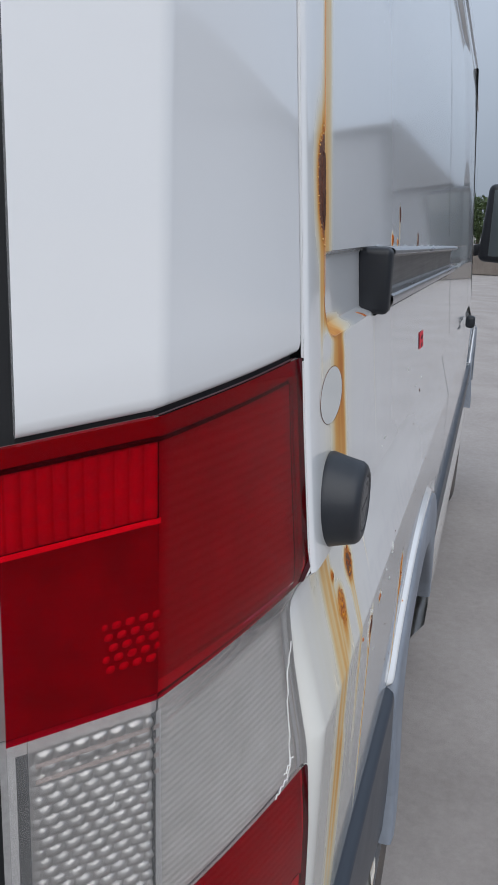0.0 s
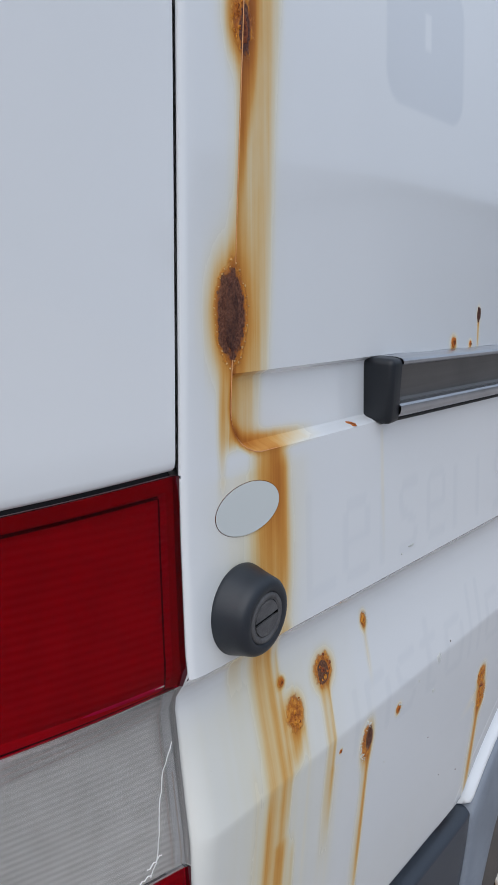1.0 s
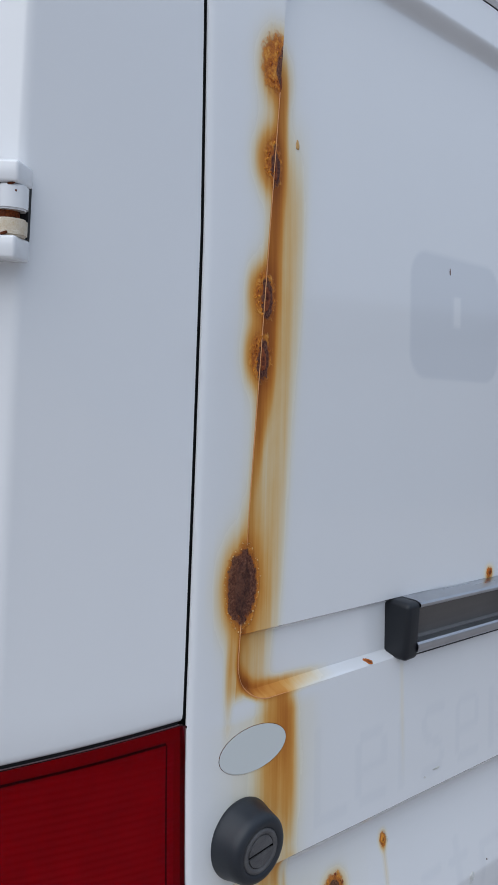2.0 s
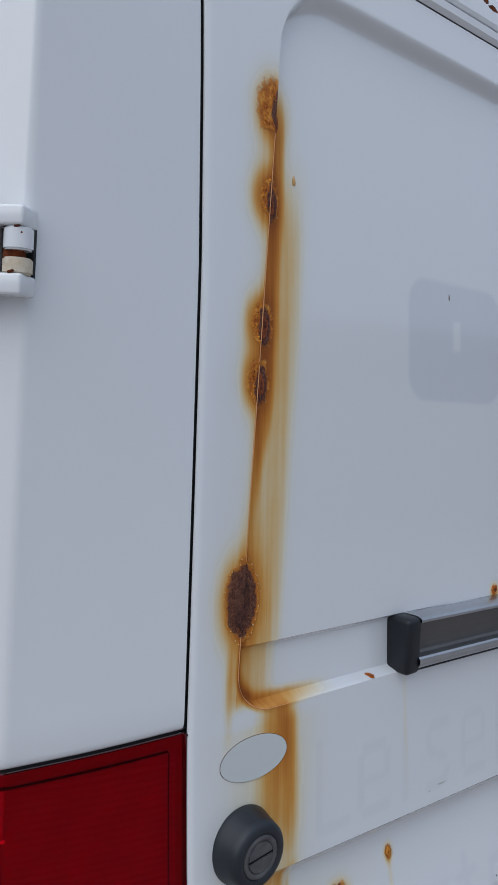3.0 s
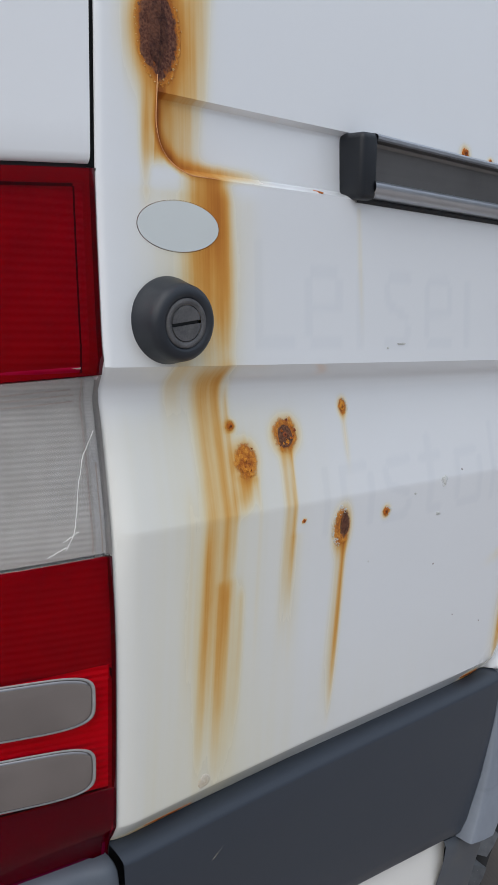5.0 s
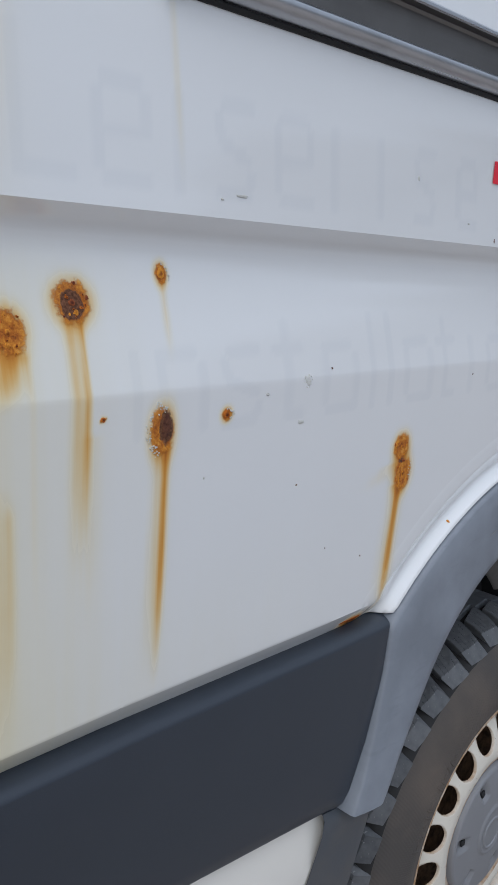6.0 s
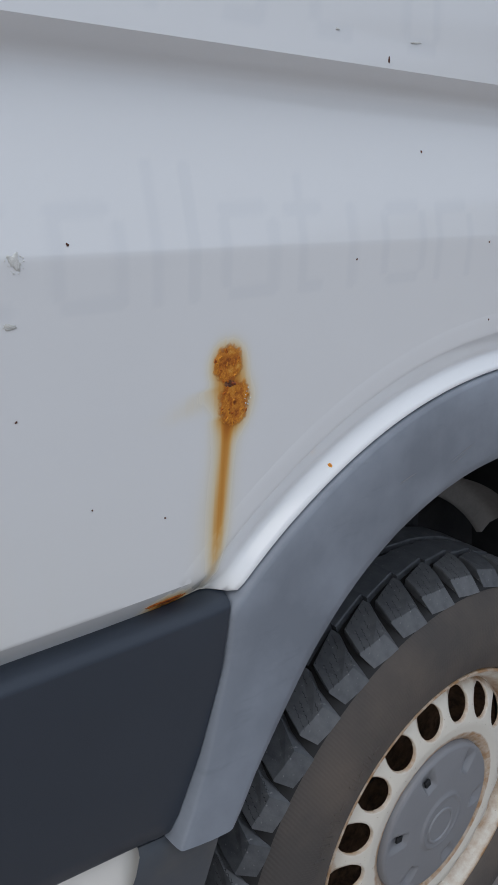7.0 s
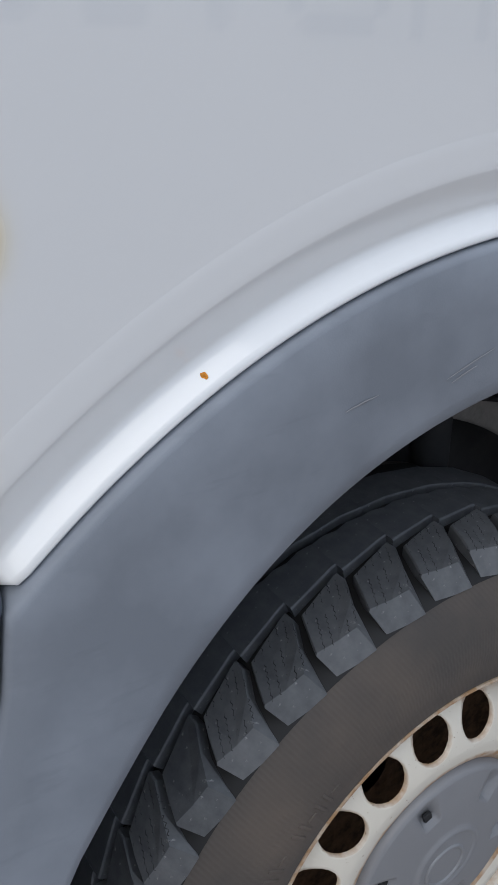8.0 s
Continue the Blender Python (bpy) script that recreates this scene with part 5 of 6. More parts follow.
def scab(name, x0, z0, rx, rz, material, lift, seed, label, rough=0.18, depth=0.0, rings=7, n=40, follow=True, parent=None):
    """An irregular crust that follows the sheet metal."""
    rng = random.Random(seed)
    ph = [rng.uniform(0, 6.28) for _ in range(6)]
    rows = []
    for i in range(rings + 1):
        share = i / rings
        ring = []
        for k in range(n):
            t = 2 * math.pi * k / n
            wob = 1 + rough * (0.5 * math.sin(2 * t + ph[0]) + 0.45 * math.sin(3 * t + ph[1]) + 0.35 * math.sin(5 * t + ph[2]) + 0.3 * math.sin(9 * t + ph[3]) + 0.25 * math.sin(14 * t + ph[4]))
            x, z = x0 + rx * share * wob * math.cos(t), z0 + rz * share * wob * math.sin(t)
            bumpy = noise.noise(Vector((x * 420, z * 420, seed))) * 0.5 + noise.noise(Vector((x * 900, z * 900, seed))) * 0.35
            dome = math.sqrt(max(0.0, 1 - share ** 2.2))
            y = float(side_y(x, z)) - lift * dome * (1 + 0.9 * bumpy) - 0.0002 + depth * (1 if share < 0.9 else 0)
            if share >= 1:
                y = float(side_y(x, z)) + 0.0012
            ring.append((x, y, z))
        rows.append(ring)
    v, f = grid(rows, close_v=True)
    return mesh_object(name, v, f, material, parent or van, label, True, {"share": [i / rings for i in range(rings + 1) for k in range(n)]})


def flakes(x0, z0, rx, rz, count, seed, parent, spread=0.12, material=FLAKE, arc=None):
    rng = random.Random(seed)
    for k in range(count):
        t = math.radians(rng.uniform(*arc)) if arc else 2 * math.pi * (k + rng.uniform(-0.3, 0.3)) / count
        x, z = x0 + rx * (1 + rng.uniform(-spread, spread)) * math.cos(t), z0 + rz * (1 + rng.uniform(-spread, spread)) * math.sin(t)
        y = float(side_y(x, z)) - 0.0006
        s = rng.uniform(0.0003, 0.0009)
        rows = []
        pts = [(x + s * rng.uniform(0.6, 1.2) * math.cos(a), y - rng.uniform(0, 0.0004), z + s * rng.uniform(0.6, 1.5) * math.sin(a)) for a in np.linspace(0, 6.28, 6)[:-1]]
        tip = (x, y - 0.0005, z)
        low = [(px * 0.8 + x * 0.2, y + 0.001, pz * 0.8 + z * 0.2) for px, py, pz in pts]
        verts = pts + [tip] + low
        faces = [(i, (i + 1) % 5, 5) for i in range(5)] + [(i, 6 + i, 6 + (i + 1) % 5, (i + 1) % 5) for i in range(5)]
        mesh_object("paint_flake", verts, flip(faces), material, parent, "", False)


for i, (zc, rx, rz) in enumerate(SEAM_PATCHES):
    xc = float(seam_x(zc))
    if i == 4:
        s = scab("rust_patch", xc + 0.0005, zc - 0.001, rx * 0.62, rz * 0.74, RUST_DARK, 0.0007, 31, "large pitted brown rust patch on the fold", 0.10, 0.0, 9, 72)
        flakes(xc + 0.001, zc, rx * 1.10, rz * 1.00, 34, 7, s, 0.10, FLAKE_RUSTY)
    else:
        s = scab("rust_core", xc + 0.0075, zc - 0.003, rx * 0.30, rz * 0.50, RUST_CORE, 0.0010, 60 + i, "dark brown rust core", 0.16, 0, 7, 44)
        rng = random.Random(400 + i)
        for k in range(16):
            t = math.radians(rng.uniform(80, 280))
            q = rng.uniform(0.4, 1.0)
            w = rng.uniform(0.0006, 0.0013)
            scab("rust_bead", xc - 0.001 + rx * 0.8 * q * math.cos(t), zc + rz * 0.8 * q * math.sin(t), w, w * rng.uniform(0.8, 1.8), rng.choice((RUST_ORANGE, RUST_ORANGE, RUST_BROWN)), 0.0006, 700 + 30 * i + k, "", 0.3, 0, 3, 9, parent=s)

for i, (x0, z0, rx, rz) in enumerate(SPOTS):
    mat = (RUST_ORANGE, RUST_CORE, RUST_BROWN, RUST_ORANGE, RUST_DARK, RUST_BROWN, RUST_BROWN, RUST_ORANGE, RUST_ORANGE)[i]
    share = (0.16, 0.18, 0.7, 0.6, 0.42, 0.7, 0.95, 0.15, 0.15)[i]
    s = scab("rust_spot", x0 + (0.004 if i == 4 else 0), z0 + (0.003 if i == 4 else 0), rx * share, rz * share * (1.25 if i == 4 else 1), mat, 0.0008, 70 + i, "blistered rust spot on the white paint", 0.14, 0.0, 7, 48)
    if i in (0, 1, 7, 8):
        rng = random.Random(500 + i)
        for k in range(14):
            t, q = rng.uniform(0, 2 * math.pi), math.sqrt(rng.uniform(0.1, 1.0))
            w = rng.uniform(0.0008, 0.0020)
            tone = rng.choice((RUST_BROWN, RUST_ORANGE, RUST_ORANGE) if i != 1 else (RUST_BROWN, RUST_CORE, RUST_ORANGE))
            scab("rust_bead", x0 + rx * q * math.cos(t), z0 + rz * q * math.sin(t), w, w * rng.uniform(0.7, 1.4), tone, 0.0004, 200 + 40 * i + k, "", 0.3, 0, 4, 12, parent=s)
    if i == 4:
        # pale paint lifted round the upper rim
        flakes(x0 - 0.003, z0 + 0.002, rx * 1.05, rz * 0.95, 46, 9, s, 0.24, FLAKE_WHITE, (50, 260))
        flakes(x0 - 0.004, z0, rx * 0.85, rz * 0.75, 20, 10, s, 0.35, FLAKE, (80, 290))
    if i == 8:
        flakes(x0 + 0.0135, z0 + 0.002, 0.0022, 0.006, 9, 21, s, 0.5, FLAKE_WHITE)
    if i in (3, 5):
        flakes(x0 + 0.002, z0, rx * 0.9, rz * 0.9, 9, 12 + i, s, 0.4, FLAKE_WHITE, (-70, 110))

# rust by the rail and on the arch lip
scab("rust_core", 0.6260, 1.0520, 0.0022, 0.0016, RUST_CORE, 0.0012, 88, "dark rust core between two blisters", 0.4, 0, 5, 24)
scab("rust_spot", 0.485, 1.5135, 0.0060, 0.0065, RUST_BROWN, 0.0012, 90, "rust spot above the guide rail", 0.25, 0, 5, 28)
scab("rust_spot", 0.560, 1.5425, 0.0055, 0.0105, RUST_DARK, 0.0010, 91, "long dark rust spot above the guide rail", 0.15, 0, 5, 28)
scab("rust_spot", 0.536, 1.510, 0.0030, 0.0034, RUST_BROWN, 0.0010, 92, "small rust spot above the guide rail", 0.25, 0, 4, 20)
scab("rust_spot", 0.800, 1.509, 0.0060, 0.0110, RUST_DARK, 0.0010, 93, "rust spot above the guide rail", 0.25, 0, 5, 28)
scab("rust_spot", 0.250, 1.4515, 0.0055, 0.0018, RUST_BROWN, 0.0008, 94, "small rust spot on the ledge", 0.25, 0, 4, 20)
scab("rust_spot", 0.1335, 1.9350, 0.0028, 0.0046, FLAKE_RUSTY, 0.0008, 95, "small rust spot on the upper sheet", 0.25, 0, 4, 20)
scab("rust_spot", 0.104, 1.948, 0.0022, 0.0030, RUST_DARK, 0.0008, 96, "small rust spot on the upper sheet", 0.3, 0, 4, 16)
scab("rust_spot", 0.743, 0.9555, 0.0019, 0.0019, RUST_ORANGE, 0.0006, 97, "small rust spot on the arch lip", 0.2, 0, 4, 20)
scab("rust_creep", 0.572, float(bottom_z(0.572)) + 0.006, 0.020, 0.0032, RUST_BROWN, 0.0008, 98, "rust creeping out of the lower edge", 0.3, 0, 5, 36)
scab("rust_creep", 0.085, float(bottom_z(0.085)) + 0.003, 0.026, 0.0022, RUST_BROWN, 0.0006, 99, "rust creeping out of the lower edge", 0.3, 0, 5, 36)
scab("filler_mark", 0.118, 0.9150, 0.0085, 0.0080, FLAKE, 0.0004, 110, "pale round filler mark", 0.1, 0, 5, 30)
s = scab("paint_chip", 0.455, 1.156, 0.0050, 0.0055, FLAKE_WHITE, 0.0004, 129, "cluster of lifted white paint", 0.45, 0, 4, 18)
flakes(0.455, 1.156, 0.0050, 0.0055, 14, 33, s, 0.5, FLAKE_WHITE)
for i, (x0, z0, rx, rz) in enumerate([(0.449, 1.1175, 0.0055, 0.0022), (0.371, 1.3105, 0.0070, 0.0018), (0.348, 1.307, 0.0018, 0.0013), (0.626, 1.344, 0.0016, 0.0030),
                                       (0.491, 1.1635, 0.0012, 0.0012), (0.402, 1.148, 0.0030, 0.0012), (0.727, 1.304, 0.0025, 0.0010), (0.821, 1.302, 0.0045, 0.0010), (0.816, 1.3015, 0.0050, 0.0010),
                                       (0.785, 1.287, 0.0010, 0.0030), (0.848, 1.219, 0.0012, 0.0012), (0.940, 1.139, 0.0009, 0.0011), (0.957, 1.062, 0.0010, 0.0012), (0.754, 1.136, 0.0010, 0.0010),
                                       (0.563, 0.957, 0.0009, 0.0009), (0.501, 0.981, 0.0008, 0.0008), (0.449, 1.057, 0.0010, 0.0009), (0.330, 1.085, 0.0012, 0.0012), (0.383, 1.856, 0.0008, 0.0040)]):
    scab("paint_chip", x0, z0, rx, rz, CHIP if rx > 0.0019 or i in (2, 3, 17) else RUST_DARK, 0.0005, 130 + i, "chipped paint", 0.35, 0, 4, 16)

# scratches and specks on the mouldings and the arch
def scratch(x0, z0, x1, z1, y, material, wide=0.0006, parent=None):
    pts = resample([(x0, z0), ((x0 + x1) / 2 + 0.001, (z0 + z1) / 2 + 0.0006), (x1, z1)], 8)
    rows = []
    for k, (x, z) in enumerate(pts):
        w = wide * math.sin(math.pi * (k + 0.5) / 8)
        rows.append([(x - w, y, z - w), (x, y - 0.0003, z), (x + w, y, z + w)])
    v, f = grid(rows)
    mesh_object("scratch", v, f, material, parent or van, "pale scratch in the plastic", False)


for x0, z0, x1, z1, y in ((0.124, 0.835, 0.142, 0.848, -0.0188), (0.152, 0.846, 0.154, 0.847, -0.0188)):
    scratch(x0, z0, x1, z1, y, FLAKE)
for x0, z0, x1, z1 in ((0.905, 0.924, 0.945, 0.937), (0.910, 0.921, 0.930, 0.928), (0.826, 0.921, 0.850, 0.926)):
    scratch(x0, z0, x1, z1, -0.0238, CAP_GREY, 0.0009)


# ---- wheels ----
def hole_disc(centre, n_holes, r0, r1, rh, yfun, hole_r, seg=20):
    """A dished steel disc with a ring of round holes."""
    verts, faces, rust = [], [], []
    cell = 2 * math.pi / n_holes
    def put(r, a):
        verts.append((centre[0] + r * math.cos(a), yfun(r), centre[1] + r * math.sin(a)))
        rust.append(float(0.35 + 0.65 * np.clip((r - 0.185) / 0.012, 0, 1)))
        return len(verts) - 1
    for k in range(n_holes):
        a0 = cell * k
        outer, inner, back = [], [], []
        for j in range(seg):
            t = 2 * math.pi * (j + 0.5) / seg
            c, s = math.cos(t), math.sin(t)
            m = max(abs(c), abs(s))
            outer.append(put((r0 + r1) / 2 + (r1 - r0) / 2 * c / m, a0 + cell / 2 * s / m))
            mid = put(rh + hole_r * 1.12 * c, a0 + hole_r * 1.12 * s / rh)
            inner.append((mid, put(rh + hole_r * c, a0 + hole_r * s / rh)))
            verts.append((verts[-1][0], verts[-1][1] + 0.005, verts[-1][2]))
            rust[-1] = 0.75
            rust.append(0.9)
            back.append(len(verts) - 1)
        for j in range(seg):
            i = (j + 1) % seg
            faces.append((outer[j], outer[i], inner[i][0], inner[j][0]))
            faces.append((inner[j][0], inner[i][0], inner[i][1], inner[j][1]))
            faces.append((inner[j][1], inner[i][1], back[i], back[j]))
    return verts, faces, rust


def build_wheel(ax, near=True):
    c = (ax, WHEEL[1])
    wheel = new("wheel")
    wheel.parent = van
    tagged(wheel, "road wheel with a cream steel rim and winter tyre")
    out = [(0.2215, 0.034), (0.2235, 0.024), (0.229, 0.0180), (0.238, 0.0145), (0.250, 0.0105), (0.265, 0.0075), (0.282, 0.0070), (0.298, 0.0095), (0.312, 0.0130), (0.324, 0.0175), (0.335, 0.0240), (0.343, 0.0320), (0.348, 0.0410), (0.351, 0.0520), (0.3525, 0.075)]
    prof = out + [(0.3535, 0.143)] + [(r, 0.286 - y) for r, y in reversed(out)]
    v, f = revolve(prof, 144, c)
    # near-black ring: the shade between the blocks is put into its colour
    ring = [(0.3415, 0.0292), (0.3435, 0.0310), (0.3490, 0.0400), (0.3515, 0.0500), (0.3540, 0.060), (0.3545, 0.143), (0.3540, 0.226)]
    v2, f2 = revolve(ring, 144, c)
    mesh_object("tread_base", v2, f2, rubber("groove_shade_rubber", (0.012, 0.012, 0.013), 0.7, 0.1) if "groove_shade_rubber" not in bpy.data.materials else bpy.data.materials["groove_shade_rubber"], wheel)
    tyre = sharpen(mesh_object("tyre", v, f, SIDEWALL, wheel, "dusty black winter tyre"), 50)
    if near:
        # raised bars and ticks on the sidewall
        for k in range(14):
            a0 = 128 + k * 2.1 + (3 if k > 5 else 0)
            bm = bmesh.new()
            box(bm, (0.0035, 0.0034, 0.019) if k % 3 else (0.011, 0.0034, 0.0035), (0, 0, 0), None, 0.0006, 1)
            bmesh.ops.transform(bm, matrix=Matrix.Translation((c[0] + 0.271 * math.cos(radians(a0)), 0.0080, c[1] + 0.271 * math.sin(radians(a0)))) @ Matrix.Rotation(radians(90 - a0), 4, "Y"), verts=bm.verts)
            part("sidewall_mark", bm, SIDEWALL, wheel)
    # steel disc and barrel
    def dish(r):
        return float(np.interp(r, [0.10, 0.122, 0.128, 0.135, 0.150, 0.165, 0.180, 0.192, 0.200, 0.206], [0.034, 0.030, 0.023, 0.0185, 0.0195, 0.0240, 0.0305, 0.0400, 0.0540, 0.068]))
    v, f, rust = hole_disc(c, 18, 0.1440, 0.199, 0.1715, dish, 0.0228)
    rim = mesh_object("rim", v, f, RIM, wheel, "cream painted steel rim with round holes, rusty edges", True, {"rust": rust})
    prof = [(0.1440, dish(0.144)), (0.138, dish(0.138)), (0.132, dish(0.132)), (0.127, 0.0200), (0.120, 0.0235), (0.10, 0.040)]
    v, f = revolve(prof, 120, c)
    mesh_object("rim_centre", v, flip(f), RIM, wheel, "", True, {"rust": [0.3 + 0.65 * (k % 6 >= 3) for k in range(len(v))]})
    prof = [(0.199, dish(0.199)), (0.2005, 0.052), (0.2020, 0.044), (0.2050, 0.036), (0.2100, 0.0285), (0.2160, 0.0235), (0.2195, 0.0205), (0.2222, 0.0185), (0.2240, 0.0205), (0.2236, 0.0260)]
    v, f = revolve(prof, 144, c)
    mesh_object("rim_flange", v, f, RIM, wheel, "rusty outer flange of the rim", True, {"rust": [(0.8, 0.9, 0.9, 0.8, 0.62, 0.62, 0.8, 1.0, 1.0, 1.0)[k % 10] for k in range(len(v))]})
    prof = [(0.199, 0.06), (0.19, 0.09), (0.185, 0.13), (0.03, 0.14)]
    v, f = revolve(prof, 60, c)
    mesh_object("brake_drum", v, f, DRUM, wheel, "dark rusty drum behind the holes")
    # hub cap with notches and a raised centre
    nr, na = 44, 180
    rows = []
    for i in range(nr):
        r = 0.1150 * i / (nr - 1)
        row = []
        for k in range(na):
            a = 2 * math.pi * k / na
            y = 0.0105 + 0.0075 * (r / 0.1150) ** 2
            y -= 0.0045 * float(smooth01((0.046 - r) / 0.008))
            y += 0.0030 * float(smooth01((0.040 - r) / 0.003))
            d = (math.degrees(a) - 52) % 60
            d = min(d, 60 - d)
            w = float(smooth01((8.5 - d) / 3.5)) * float(smooth01((r - 0.072) / 0.004)) * float(smooth01((0.112 - r) / 0.030))
            y += 0.0100 * w
            if i == nr - 1:
                y += 0.016
            if i == nr - 2:
                y += 0.003
            row.append((c[0] + r * math.cos(a), y, c[1] + r * math.sin(a)))
        rows.append(row)
    v, f = grid(rows, close_v=True)
    cap = mesh_object("hub_cap", v, f, CAP_GREY, wheel, "matt grey plastic hub cap")
    if near:
        ring = [(0.0225, 0.0105), (0.0235, 0.0078), (0.0255, 0.0070), (0.0272, 0.0080), (0.0280, 0.0105)]
        v, f = revolve(ring, 60, (c[0] - 0.004, c[1] - 0.004))
        mesh_object("cap_emblem", v, flip(f), CAP_GREY, wheel, "plain raised ring in the middle of the cap")
        for k in (1, 2):
            a = radians(52 + 60 * k)
            bm = bmesh.new()
            box(bm, (0.011, 0.004, 0.010), (c[0] + 0.0815 * math.cos(a), 0.0205, c[1] + 0.0815 * math.sin(a)), Matrix.Rotation(-a, 4, "Y"), 0.001, 1)
            part("cap_slot", bm, GAP, wheel)
    return wheel


def tread_blocks(wheel, ax, count=40):
    """Slanted shoulder blocks with lugs, a zigzag rib and the centre ribs; each kind shares one mesh."""
    r = 0.3530
    p = 2 * math.pi * 0.364 / count
    def block_mesh(name, outline, h, lug, material):
        """outline: (along, across) corners of the top; lug: the first corners that run down over the shoulder."""
        verts, n = [], len(outline)
        mx, my = sum(q[0] for q in outline) / n, sum(q[1] for q in outline) / n
        for z, grow in ((-0.004, 1.03), (h - 0.0016, 1.0), (h, 0.95)):
            for k, (x, y) in enumerate(outline):
                px, py = mx + (x - mx) * (grow if lug else 1.0), my + (y - my) * grow
                drop = max(0.0, 0.062 - y) * 0.16
                if k < lug and z < 0:
                    px, py, drop = px * 0.93 + 0.05 * p, py - 0.0135, 0.0065
                verts.append((px, py, z - drop))
        faces = [tuple(range(2 * n, 3 * n))]
        for lv in (0, 1):
            for k in range(n):
                a, b = lv * n + k, lv * n + (k + 1) % n
                faces.append((a, b, b + n, a + n))
        me = bpy.data.meshes.new(name)
        me.from_pydata(verts, [], faces)
        bm = bmesh.new()
        bm.from_mesh(me)
        bmesh.ops.recalc_face_normals(bm, faces=bm.faces)
        bm.to_mesh(me)
        bm.free()
        me.materials.append(material)
        return me
    shoulder = block_mesh("shoulder_block", [(-0.66 * p, 0.0460), (-0.30 * p, 0.0425), (0.05 * p, 0.0415), (0.28 * p, 0.0640), (0.49 * p, 0.0870), (0.48 * p, 0.0985), (0.38 * p, 0.0975), (-0.39 * p, 0.0850), (-0.53 * p, 0.0650)], 0.0115, 3, TREAD)
    rib = block_mesh("rib_block", [(-0.42 * p, 0.0965), (0.49 * p, 0.1055), (0.58 * p, 0.1055), (0.58 * p, 0.1420), (0.33 * p, 0.1450), (0.08 * p, 0.1420), (-0.17 * p, 0.1450), (-0.42 * p, 0.1420)], 0.0110, 0, TREAD_RIB)
    centre = block_mesh("centre_block", [(-0.46 * p, 0.153), (0.10 * p, 0.156), (0.54 * p, 0.153), (0.54 * p, 0.196), (-0.46 * p, 0.196)], 0.0105, 0, TREAD_RIB)
    for me, name, turn in ((shoulder, "tread_block", 0.3333), (rib, "rib_block", 0.3333), (centre, "centre_block", 0.1)):
        for k in range(count):
            a = 2 * math.pi * (k + turn) / count
            ob = new(name, me)
            ob.parent = wheel
            # local x runs round the tyre, local z points out of the axle
            ux, uz = Vector((math.sin(a), 0, -math.cos(a))), Vector((math.cos(a), 0, math.sin(a)))
            uy = Vector((0, 1, 0))
            m = Matrix((ux, uy, uz)).transposed().to_4x4()
            m.translation = Vector((ax, 0, WHEEL[1])) + uz * r
            ob.matrix_basis = m


rear_wheel = build_wheel(AXLES[0])
build_wheel(AXLES[1], False)


